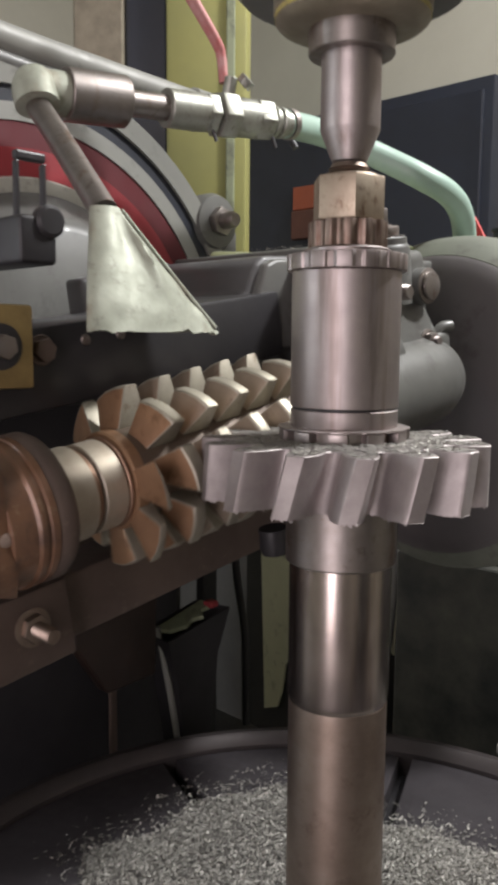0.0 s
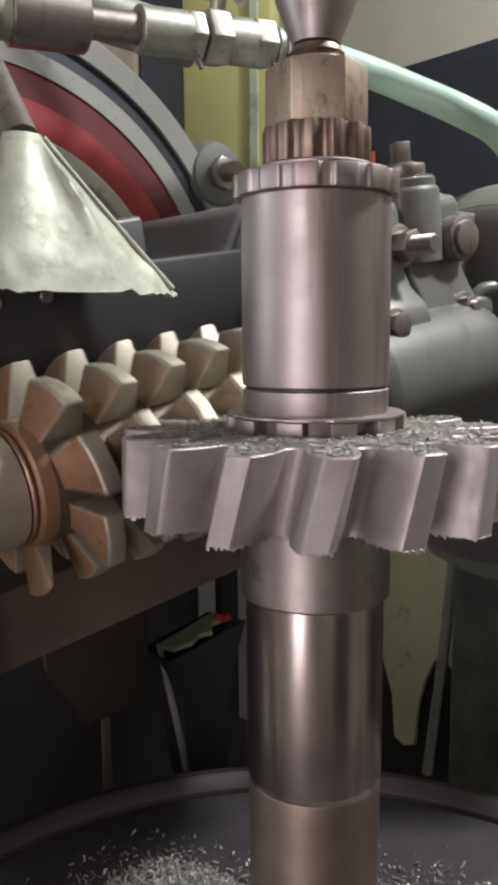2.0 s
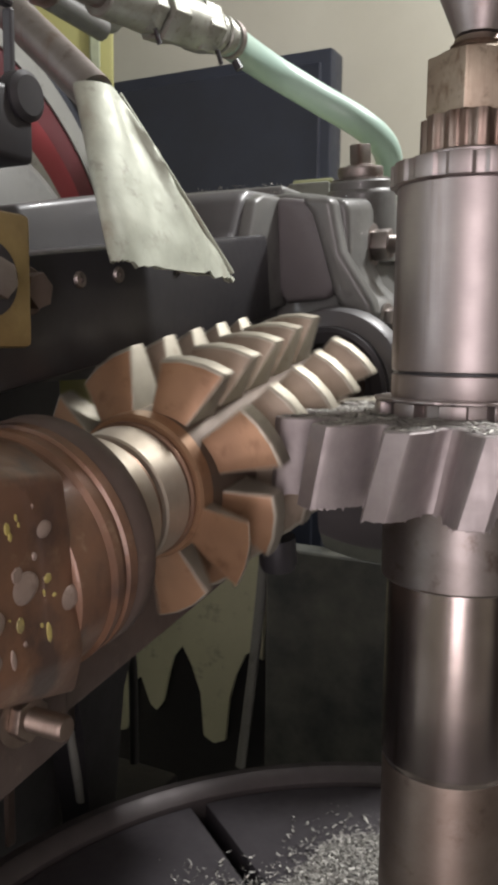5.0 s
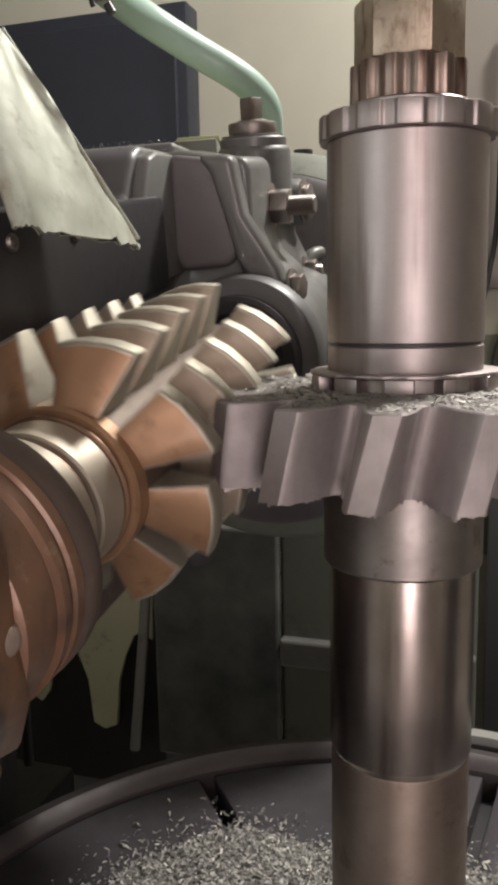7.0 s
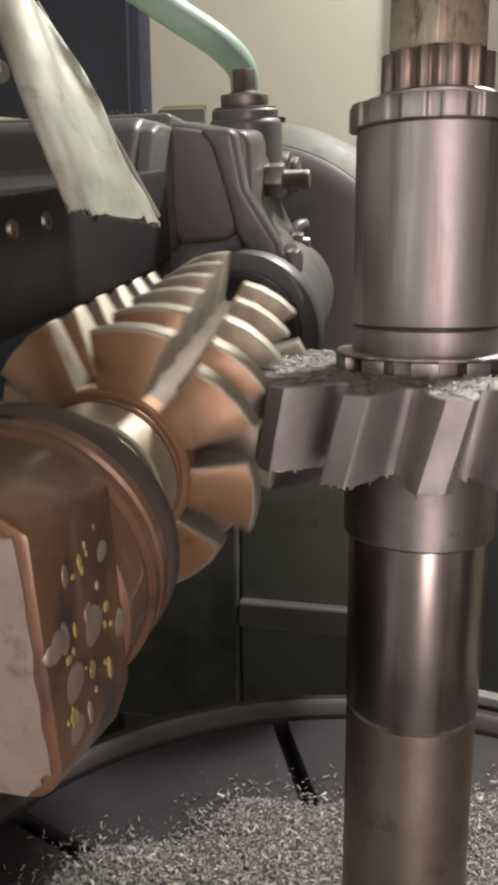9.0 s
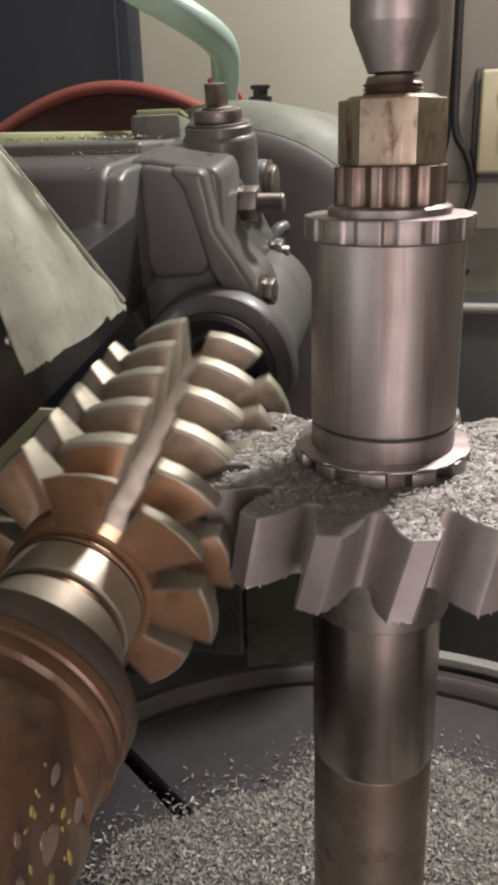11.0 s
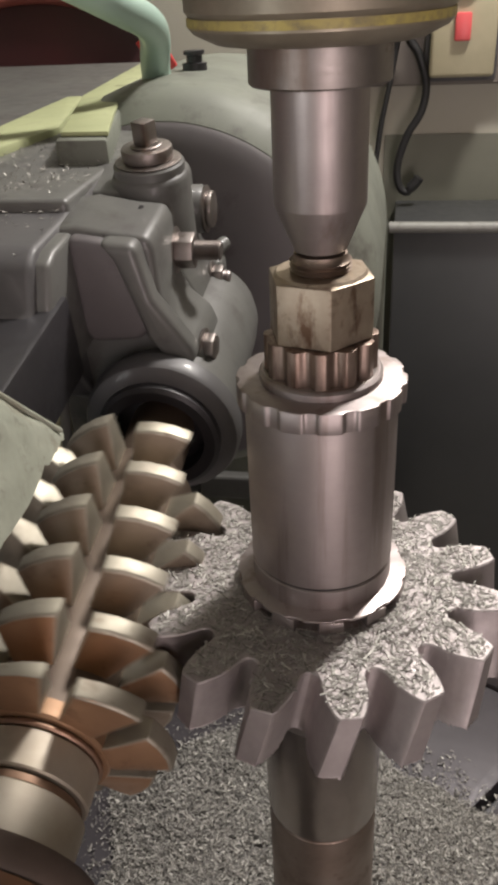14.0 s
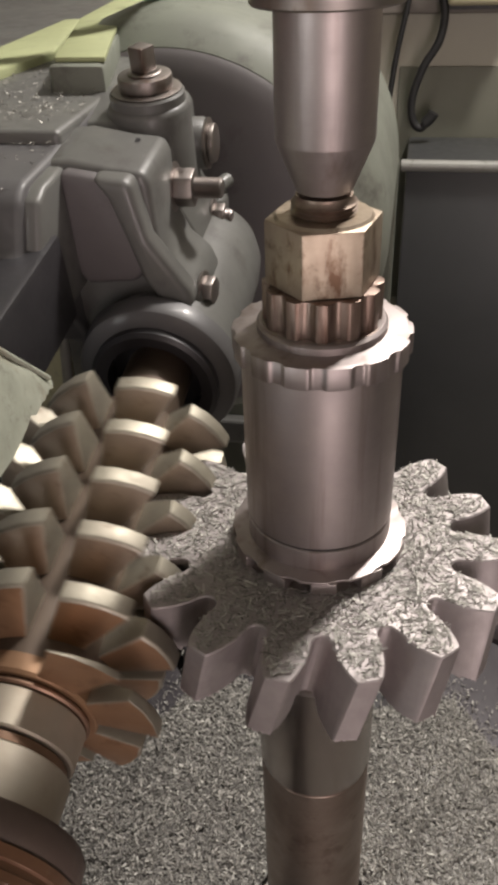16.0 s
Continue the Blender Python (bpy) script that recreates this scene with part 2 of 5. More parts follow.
FLAKED_YELLOW = make_mat("flaked_yellow_paint", (0.45, 0.37, 0.10, 1), 0.5, 0.1, (0.30, 0.25, 0.10, 1), 40, 1.0, 90, 0.4, dirt=(0.13, 0.11, 0.08, 1), dirt_amount=0.5)
SPACER_STEEL = make_mat("pale_oily_steel", (0.50, 0.46, 0.39, 1), 0.5, 0.7, (0.36, 0.30, 0.23, 1), 24, 0.9, 90, 0.2)
PALE_RING = make_mat("worn_pale_enamel", (0.46, 0.46, 0.40, 1), 0.45, 0.0, (0.33, 0.33, 0.285, 1), 20, 1.0, 60, 0.3, dirt=(0.12, 0.11, 0.09, 1), dirt_amount=0.12)
MAROON = make_mat("dull_maroon_paint", (0.062, 0.014, 0.017, 1), 0.45, 0.0, (0.042, 0.011, 0.013, 1), 6, 0.8, 60, 0.3)
# paler red for the guard's rim, the light along its top put into the colour
SALMON = make_mat("salmon_lit_edge", (0.36, 0.105, 0.085, 1), 0.5, 0.0, (0.26, 0.08, 0.065, 1), 14, 0.9, 60, 0.3)
GLOSS_GREEN = make_mat("oily_grey_green_sheet", (0.175, 0.185, 0.15, 1), 0.2, 0.0, (0.115, 0.12, 0.10, 1), 4, 1.0, 50, 0.25, dirt=(0.07, 0.065, 0.05, 1), dirt_amount=0.15)
RUSTY_FLANGE = make_mat("brown_film_steel", (0.30, 0.19, 0.13, 1), 0.42, 0.7, (0.19, 0.115, 0.08, 1), 24, 0.9, 90, 0.2)


# ---- mesh helpers ----
def part(name, bm, material, parent=None, label="", smooth=None):
    """Links a bmesh as one mesh object under a thing or a part."""
    if smooth is not None:
        for f in bm.faces:
            f.smooth = True
        for e in bm.edges:
            if len(e.link_faces) == 2 and e.calc_face_angle(0) > radians(smooth):
                e.smooth = False
    me = bpy.data.meshes.new(name)
    bm.to_mesh(me)
    bm.free()
    for m in (material if isinstance(material, (list, tuple)) else (material,)):
        me.materials.append(m)
    ob = new(name, me)
    if parent:
        ob.parent = parent
    if label:
        tagged(ob, label)
    return ob


def thing(name, label, category, m=None, group="", kind=""):
    ob = new(name)
    ob.empty_display_size = 0.02
    if m:
        ob.matrix_world = m
    return tagged(ob, label, category, group, kind)


def lathe(profile, seg=96, closed=False):
    """A body turned round z from (radius, height) pairs, from the bottom up."""
    bm = bmesh.new()
    rings = []
    for r, z in profile:
        if r < 1e-6:
            rings.append([bm.verts.new((0, 0, z))])
        else:
            rings.append([bm.verts.new((r * math.cos(2 * math.pi * k / seg), r * math.sin(2 * math.pi * k / seg), z)) for k in range(seg)])
    pairs = list(zip(rings, rings[1:])) + ([(rings[-1], rings[0])] if closed else [])
    for a, b in pairs:
        for k in range(seg):
            q = (k + 1) % seg
            if len(a) == 1 and len(b) == 1:
                continue
            if len(a) == 1:
                bm.faces.new((a[0], b[q], b[k]))
            elif len(b) == 1:
                bm.faces.new((a[k], a[q], b[0]))
            else:
                bm.faces.new((a[k], a[q], b[q], b[k]))
    bmesh.ops.recalc_face_normals(bm, faces=bm.faces)
    return bm


def prism(points, z0, z1, twist=0.0, layers=1, bevel=0.0):
    """An outline in x and y, drawn up from z0 to z1 with a twist in degrees."""
    bm = bmesh.new()
    rings = []
    for i in range(layers + 1):
        f = i / layers
        a = radians(twist * f)
        c, s = math.cos(a), math.sin(a)
        rings.append([bm.verts.new((x * c - y * s, x * s + y * c, z0 + (z1 - z0) * f)) for x, y in points])
    for a, b in zip(rings, rings[1:]):
        for k in range(len(points)):
            q = (k + 1) % len(points)
            bm.faces.new((a[k], a[q], b[q], b[k]))
    bm.faces.new(rings[0][::-1])
    bm.faces.new(rings[-1])
    bmesh.ops.recalc_face_normals(bm, faces=bm.faces)
    if bevel:
        es = [e for e in bm.edges if len(e.link_faces) == 2 and e.calc_face_angle(0) > 0.5]
        bmesh.ops.bevel(bm, geom=es, offset=bevel, segments=2, profile=0.5, affect="EDGES", clamp_overlap=True)
    return bm


def box(x0, x1, y0, y1, z0, z1, bevel=0.002, seg=2):
    bm = bmesh.new()
    bmesh.ops.create_cube(bm, size=1, matrix=Matrix.Translation(((x0 + x1) / 2, (y0 + y1) / 2, (z0 + z1) / 2)) @ Matrix.Diagonal((x1 - x0, y1 - y0, z1 - z0, 1)))
    if bevel:
        bmesh.ops.bevel(bm, geom=bm.edges[:], offset=bevel, segments=seg, profile=0.5, affect="EDGES", clamp_overlap=True)
    return bm


def moved(bm, m):
    bm.transform(m)
    return bm


def join(*bms):
    out = bms[0]
    for b in bms[1:]:
        me = bpy.data.meshes.new("tmp")
        b.to_mesh(me)
        b.free()
        out.from_mesh(me)
        bpy.data.meshes.remove(me)
    return out


def along(a, b):
    """The pose that carries z onto the way from a to b, from a."""
    d = Vector(b) - Vector(a)
    return Matrix.Translation(a) @ d.to_track_quat("Z", "Y").to_matrix().to_4x4()


def rod(a, b, r, seg=32, bevel=0.0):
    h = (Vector(b) - Vector(a)).length
    e = min(bevel, r * 0.5)
    pr = [(0, 0), (r - e, 0), (r, e), (r, h - e), (r - e, h), (0, h)] if e else [(0, 0), (r, 0), (r, h), (0, h)]
    return moved(lathe(pr, seg), along(a, b))


def tube(points, r, seg=20):
    """A round bar along a smooth line through the points."""
    pts = [Vector(p) for p in points]
    fine = []
    for i in range(len(pts) - 1):
        p0, p1, p2, p3 = pts[max(i - 1, 0)], pts[i], pts[i + 1], pts[min(i + 2, len(pts) - 1)]
        for k in range(8):
            t = k / 8
            fine.append(0.5 * ((2 * p1) + (p2 - p0) * t + (2 * p0 - 5 * p1 + 4 * p2 - p3) * t * t + (3 * p1 - p0 - 3 * p2 + p3) * t ** 3))
    fine.append(pts[-1])
    bm = bmesh.new()
    rings = []
    side = Vector((0.3, 0.2, 1)).normalized()
    for i, p in enumerate(fine):
        d = (fine[min(i + 1, len(fine) - 1)] - fine[max(i - 1, 0)]).normalized()
        side = (side - d * side.dot(d)).normalized()
        up = d.cross(side)
        rr = r[0] + (r[1] - r[0]) * i / (len(fine) - 1) if isinstance(r, tuple) else r
        rings.append([bm.verts.new(p + rr * (math.cos(2 * math.pi * k / seg) * side + math.sin(2 * math.pi * k / seg) * up)) for k in range(seg)])
    for a, b in zip(rings, rings[1:]):
        for k in range(seg):
            q = (k + 1) % seg
            bm.faces.new((a[k], a[q], b[q], b[k]))
    bm.faces.new(rings[0][::-1])
    bm.faces.new(rings[-1])
    bmesh.ops.recalc_face_normals(bm, faces=bm.faces)
    return bm


def hexagon(r, turn=0.0, sides=6):
    return [(r * math.cos(2 * math.pi * k / sides + turn), r * math.sin(2 * math.pi * k / sides + turn)) for k in range(sides)]


def bolt(name, foot, way, r, h, label, stud=0.0, sides=6, material=None, group=""):
    """A hexagon or square bolt head or nut on a face, with its washer and, if given, the end of its stud."""
    b = thing(name, label, "bolt", along(foot, Vector(foot) + Vector(way)), group)
    part("washer", lathe([(0, -0.001), (r * 1.25, -0.001), (r * 1.3, 0.0012), (r * 1.2, 0.0018), (0, 0.0018)], 28), material or STEEL_DARK, b, smooth=30)
    part("head", prism(hexagon(r, 0.3, sides), 0.0018, h, bevel=r * 0.09), material or STEEL_DARK, b, smooth=40)
    if stud:
        pr = [(0, h - 0.002), (r * 0.52, h - 0.002)]
        k = int(stud / 0.0016)
        for i in range(k):
            z = h + stud * i / k
            pr += [(r * 0.55, z), (r * 0.49, z + stud / k * 0.5)]
        pr += [(r * 0.45, h + stud), (0, h + stud)]
        part("thread", lathe(pr, 24), material or STEEL, b, smooth=50)
    return b


# ---- the setting ----
def slab(name, x0, x1, y0, y1, z0, z1, material):
    return tagged(part(name, box(x0, x1, y0, y1, z0, z1, 0), material), kind="structure")


FLOOR_Z, TOP_Z = -1.15, 1.9
slab("floor", -2.4, 2.4, -2.1, 1.6, FLOOR_Z - 0.1, FLOOR_Z, FLOOR)
slab("ceiling", -2.4, 2.4, -2.1, 1.6, TOP_Z, TOP_Z + 0.1, CEIL)
slab("wall_north", -2.4, 2.4, 1.6, 1.7, FLOOR_Z, TOP_Z, WALL)
for name, x0, x1, z0, z1 in (("wall_south", -2.4, -1.64, FLOOR_Z, TOP_Z), ("wall_south", -1.26, 0.15, FLOOR_Z, TOP_Z), ("wall_south", 1.35, 2.4, FLOOR_Z, TOP_Z),
                             ("wall_south", -1.64, -1.26, FLOOR_Z, -0.87), ("wall_south", -1.64, -1.26, 1.07, TOP_Z), ("wall_south", 0.15, 1.35, 1.07, TOP_Z)):
    slab(name, x0, x1, -2.2, -2.1, z0, z1, WALL)
# frames added round the two assumed window lights, out of view
for name, x0, x1, low in (("window_1", 0.15, 1.35, FLOOR_Z), ("window_2", -1.64, -1.26, -0.9)):
    win = thing(name, "assumed window behind the camera with a painted frame", "window", kind="structure")
    for fx0, fx1, fz0, fz1 in ((x0 - 0.03, x0 + 0.02, low, 1.1), (x1 - 0.02, x1 + 0.03, low, 1.1), (x0 + 0.021, x1 - 0.021, low, low + 0.05), (x0 + 0.021, x1 - 0.021, 1.05, 1.1)):
        part("frame", box(fx0, fx1, -2.098, -2.06, fz0, fz1, 0.003), GREEN_PAINT, win)
slab("wall_west", -2.5, -2.4, -2.1, 1.6, FLOOR_Z, TOP_Z, WALL)
slab("wall_east", 2.4, 2.5, -2.1, 1.6, FLOOR_Z, TOP_Z, WALL)


# ---- the work on its arbor ----
def scalloped(r, depth, count, turn=0.0):
    pts = []
    n = count * 12
    for k in range(n):
        a = 2 * math.pi * k / n
        f = (k % 12) / 12
        rr = r - (depth if f > 0.62 else 0)
        pts.append((rr * math.cos(a + turn), rr * math.sin(a + turn)))
    return pts


def work_arbor():
    w = thing("work_arbor", "long turned steel work arbor standing on the rotary table", "arbor")
    part("shaft", lathe([(0, -0.47), (0.0378, -0.47), (0.0378, -0.2245), (0.0386, -0.2228), (0.0389, -0.2215), (0.0389, -0.1165), (0.0, -0.1165)], 128), SHAFT_STEEL, w,
         "polished steel shaft with a vertical sheen", smooth=30)
    part("foot", lathe([(0, -0.47), (0.0381, -0.47), (0.0381, -0.2262), (0.0375, -0.2252), (0, -0.2252)], 128), STEEL_RUSTY, w, "brown oil-stained lower shaft", smooth=30)
    part("collar", lathe([(0, -0.1165), (0.0405, -0.1165), (0.0421, -0.1150), (0.0421, -0.064), (0, -0.064)], 128), STEEL_DARK, w, "dull steel collar under the gear", smooth=30)
    part("core", lathe([(0, -0.064), (0.020, -0.064), (0.020, 0.162), (0, 0.162)], 48), STEEL_DARK, w, smooth=30)
    pr = [(0, 0.160)]
    for i in range(7):
        pr += [(0.0150, 0.160 + 0.002 * i), (0.0134, 0.161 + 0.002 * i)]
    pr += [(0.0128, 0.1755), (0.006, 0.177), (0, 0.174)]
    part("threaded_end", lathe(pr, 48), STEEL_RUSTY, w, "oily threaded arbor end with a centre hole", smooth=50)
    return w


def spacer_sleeve():
    w = thing("spacer_sleeve", "smooth turned steel spacer sleeve between gear and nut", "sleeve")
    part("body", lathe([(0.021, 0.0008), (0.0387, 0.0008), (0.0398, 0.0014), (0.04, 0.003), (0.04, 0.0985), (0.0393, 0.0995), (0.021, 0.0995)], 128, True), STEEL, w, smooth=30)
    part("groove", lathe([(0.021, -0.001), (0.0384, -0.001), (0.0384, 0.001), (0.021, 0.001)], 96, True), DARK_IRON, w, "dark groove line")
    part("base_band", lathe([(0.021, -0.0135), (0.0395, -0.0135), (0.0398, -0.0125), (0.0398, -0.0012), (0.0390, -0.0006), (0.021, -0.0006)], 128, True), STEEL, w, smooth=30)
    return w


def notched_washer(name, r, z0, z1, label, notches, turn, material=STEEL):
    w = thing(name, label, "washer")
    part("ring", prism(scalloped(r, r * 0.034, notches, turn), z0, z1, bevel=0.0007), material, w, smooth=35)
    part("lip", lathe([(0.0, z1 - 0.001), (r * 0.72, z1 - 0.001), (r * 0.72, z1 + 0.0035), (r * 0.69, z1 + 0.0045), (0.0, z1 + 0.0045)], 64), material, w, smooth=30)
    return w


def castle_washer():
    """A broad washer over a ring of separate square dogs."""
    w = thing("castle_washer", "bright steel washer with square dogs standing on the gear", "washer")
    part("ring", prism(scalloped(0.0490, 0.0012, 12, 0.4), -0.0152, -0.0135, bevel=0.0005), STEEL, w, smooth=35)
    part("inner_ring", lathe([(0.021, -0.0232), (0.0405, -0.0232), (0.0405, -0.0154), (0.021, -0.0154)], 64, True), STEEL_DARK, w, "dull steel inner ring", smooth=30)
    for k in range(11):
        a = 360 / 11 * k + 5
        dog = moved(box(0.0395, 0.0484, -0.0070, 0.0070, -0.0234, -0.0153, 0.0008), Matrix.Rotation(radians(a), 4, "Z"))
        part("dog", dog, STEEL, w, smooth=35)
    return w


def lock_nut():
    w = thing("castle_nut", "worn brown steel slotted lock nut under the hexagon nut", "nut")
    pts = []
    n, per = 12, 10
    for k in range(n * per):
        f = (k % per) / per
        d = 0.0032 * math.sin(math.pi * min(1, max(0, (f - 0.35) / 0.6))) if f > 0.35 else 0
        a = 2 * math.pi * k / (n * per)
        pts.append(((0.0287 - d) * math.cos(a), (0.0287 - d) * math.sin(a)))
    part("body", prism(pts, 0.1155, 0.1345, bevel=0.0004), LOCK_STEEL, w, smooth=35)
    part("seat", lathe([(0, 0.1125), (0.0300, 0.1125), (0.0302, 0.1150), (0.0285, 0.1160), (0, 0.1160)], 64), STEEL_DARK, w, smooth=30)
    return w


def hex_nut():
    w = thing("hex_nut", "tall battered hexagon nut of brown-stained steel", "nut")
    bm = prism(hexagon(0.0272, 0.25), 0.1348, 0.1655, bevel=0.0011)
    part("body", bm, NUT_STEEL, w, smooth=25)
    part("chamfer", lathe([(0, 0.1650), (0.0232, 0.1650), (0.0215, 0.1668), (0.016, 0.1668), (0, 0.1660)], 48), NUT_STEEL, w, smooth=30)
    return w


TEETH, TIP, ROOT, G0, G1, TWIST = 15, 0.1065, 0.0765, -0.0655, -0.0235, 5.8


def gear_outline():
    pts = []
    flank = ((10.3, ROOT + 0.0003), (9.4, ROOT + 0.0012), (8.6, ROOT + 0.0030), (8.1, 0.0825), (7.8, 0.0862), (7.3, 0.0905), (6.6, 0.0945), (5.7, 0.0985), (4.8, 0.1020), (4.1, 0.1044), (3.5, 0.1059), (3.1, TIP))
    for k in range(TEETH):
        c = 360 / TEETH * k
        for a, r in flank:
            pts.append((radians(c - a), r))
        pts.append((radians(c), TIP))
        for a, r in flank[::-1]:
            pts.append((radians(c + a), r))
        pts.append((radians(c + 12), ROOT - 0.0004))
    return [(r * math.cos(a), r * math.sin(a)) for a, r in pts]


def sliver(vs, fs, p, yaw, pitch, length, width, curl, rng):
    """One curled chip: a strip of two bent panels."""
    d = Vector((math.cos(yaw) * math.cos(pitch), math.sin(yaw) * math.cos(pitch), math.sin(pitch)))
    s = Vector((-math.sin(yaw), math.cos(yaw), rng.uniform(-0.5, 0.5))).normalized() * width
    up = d.cross(s).normalized()
    i = len(vs)
    for k, f in enumerate((-0.5, 0.0, 0.5)):
        c = Vector(p) + d * length * f + up * curl * length * (0.0 if k == 1 else 1.0)
        vs += [tuple(c - s * 0.5), tuple(c + s * 0.5)]
    fs += [(i, i + 1, i + 3, i + 2), (i + 2, i + 3, i + 5, i + 4)]


def chips_mesh(name, count, place, lengths, widths, seed, lie=0.5, curl=(-0.3, 0.4)):
    rng = random.Random(seed)
    vs, fs = [], []
    for _ in range(count):
        p = place(rng)
        if p is None:
            continue
        big = rng.random() ** 2.2
        size = lengths[0] + (lengths[1] - lengths[0]) * big
        wide = widths[0] + (widths[1] - widths[0]) * rng.random() * (0.4 + 0.6 * big)
        sliver(vs, fs, p, rng.uniform(0, 6.283), rng.gauss(0, lie * (2.2 if rng.random() < 0.25 else 0.8)), size, wide, rng.uniform(*curl), rng)
    me = bpy.data.meshes.new(name)
    me.from_pydata(vs, [], fs)
    me.materials.append(CHIPS)
    return me


def gear():
    w = thing("gear", "freshly cut steel helical gear with fifteen coarse teeth", "gear")
    bm = prism(gear_outline(), G0, G1, TWIST, 6)
    bm.transform(Matrix.Rotation(radians(-TWIST), 4, "Z"))
    brim = [e for e in bm.edges if all(v.co.z > G1 - 1e-5 for v in e.verts)]
    bmesh.ops.bevel(bm, geom=brim, offset=0.0007, segments=1, affect="EDGES", clamp_overlap=True)
    part("toothed_body", bm, GEAR_FLANK, w, smooth=28)
    hub = lathe([(0.022, G1 - 0.002), (0.046, G1 - 0.002), (0.046, G1 + 0.001), (0.022, G1 + 0.001)], 64, True)
    part("hub_face", hub, STEEL_DARK, w, smooth=30)
    # ragged burr left at the lower edge by the cutter
    rng = random.Random(5)
    vs, fs = [], []
    pts = gear_outline()
    n = len(pts)
    for k in range(n):
        a, b = Vector((*pts[k], 0)), Vector((*pts[(k + 1) % n], 0))
        if a.length < 0.083 and rng.random() < 0.5:
            continue
        rot = Matrix.Rotation(radians(-TWIST), 3, "Z")
        steps = max(1, int((b - a).length / 0.0012))
        for j in range(steps):
            p0, p1 = rot @ a.lerp(b, j / steps), rot @ a.lerp(b, (j + 1) / steps)
            h = rng.choice((0.0004, 0.001, 0.0016, 0.0024)) * rng.random()
            i = len(vs)
            vs += [(p0.x, p0.y, G0), (p1.x, p1.y, G0), (p1.x * 1.003, p1.y * 1.003, G0 - h), (p0.x * 1.003, p0.y * 1.003, G0 - h * rng.random())]
            fs.append((i, i + 1, i + 2, i + 3))
    me = bpy.data.meshes.new("burr")
    me.from_pydata(vs, [], fs)
    me.materials.append(GEAR_FLANK)
    ob = new("burr", me)
    ob.parent = w
    tagged(ob, "ragged burr along the lower edge", kind="stuff")

    def spot(rng):
        r = math.sqrt(rng.uniform(0.046 ** 2, 0.1045 ** 2))
        a = rng.uniform(0, 2 * math.pi)
        d = (math.degrees(a) % 24)
        d = min(d, 24 - d)
        lim = 12.1 if r < 0.0755 else 7.3 if r < 0.086 else 7.3 - 5.4 * ((r - 0.086) / 0.0185) ** 1.5
        if d > lim:
            return None
        return (r * math.cos(a), r * math.sin(a), G1 + rng.uniform(0.0003, 0.0013) * (1.4 if r < 0.07 else 0.7))
    ob = new("swarf", chips_mesh("swarf", 11000, spot, (0.0012, 0.0078), (0.00035, 0.0011), 3, 0.09, (-0.08, 0.14)))
    ob.parent = w
    tagged(ob, "bright steel chips lying on the gear", kind="stuff")
    return w


def tail_centre():
    w = thing("tailstock_centre", "polished steel tailstock centre pressing on the arbor", "centre")
    part("point", lathe([(0, 0.1745), (0.0055, 0.1765), (0.0125, 0.1772), (0.0212, 0.1980), (0.0215, 0.1990), (0.0215, 0.2500), (0, 0.2500)], 96), STEEL, w, smooth=20)
    part("collar", lathe([(0, 0.2497), (0.0300, 0.2497), (0.0308, 0.2505), (0.0308, 0.2668), (0, 0.2668)], 96), STEEL_DARK, w, smooth=30)
    return w


def tail_arm():
    w = thing("tailstock", "heavy grey tailstock casting holding the centre from above", "tailstock")
    fl = part("flange", lathe([(0, 0.2665), (0.044, 0.2665), (0.0525, 0.2705), (0.0545, 0.2725), (0.0545, 0.277), (0.056, 0.279), (0.056, 0.292), (0, 0.292)], 96), FLANGE_STEEL, w, smooth=30)
    part("rim", lathe([(0.0535, 0.2735), (0.0552, 0.2735), (0.0552, 0.2768), (0.0535, 0.2768)], 96, True), FLAKED_YELLOW, fl, "flaking yellow paint line", smooth=30)
    part("boss", lathe([(0, 0.2915), (0.080, 0.2915), (0.086, 0.298), (0.086, 0.42), (0, 0.42)], 64), DARK_PAINT, w, smooth=30)
    part("arm", box(-0.07, 0.9, -0.075, 0.075, 0.305, 0.41, 0.012, 3), DARK_PAINT, w, smooth=35)
    part("column", box(0.85, 1.15, -0.22, 0.22, FLOOR_Z, 0.6, 0.02, 3), DARK_PAINT, w, smooth=35)
    return w


# ---- the cutter ----
HOB = Matrix.Translation((-0.140, 0.0, -0.043)) @ Matrix.Rotation(radians(8.5), 4, "X")
GASH = 1.75  # the gashes wind against the thread, radians a metre
LEAD, ROWS, ROW0 = 0.0394, 8, 43.0
TOOTH_ARC = 30.5
HOB_R, HOB_ROOT, HOB_A, HOB_B = 0.0720, 0.0405, -0.116, 0.092


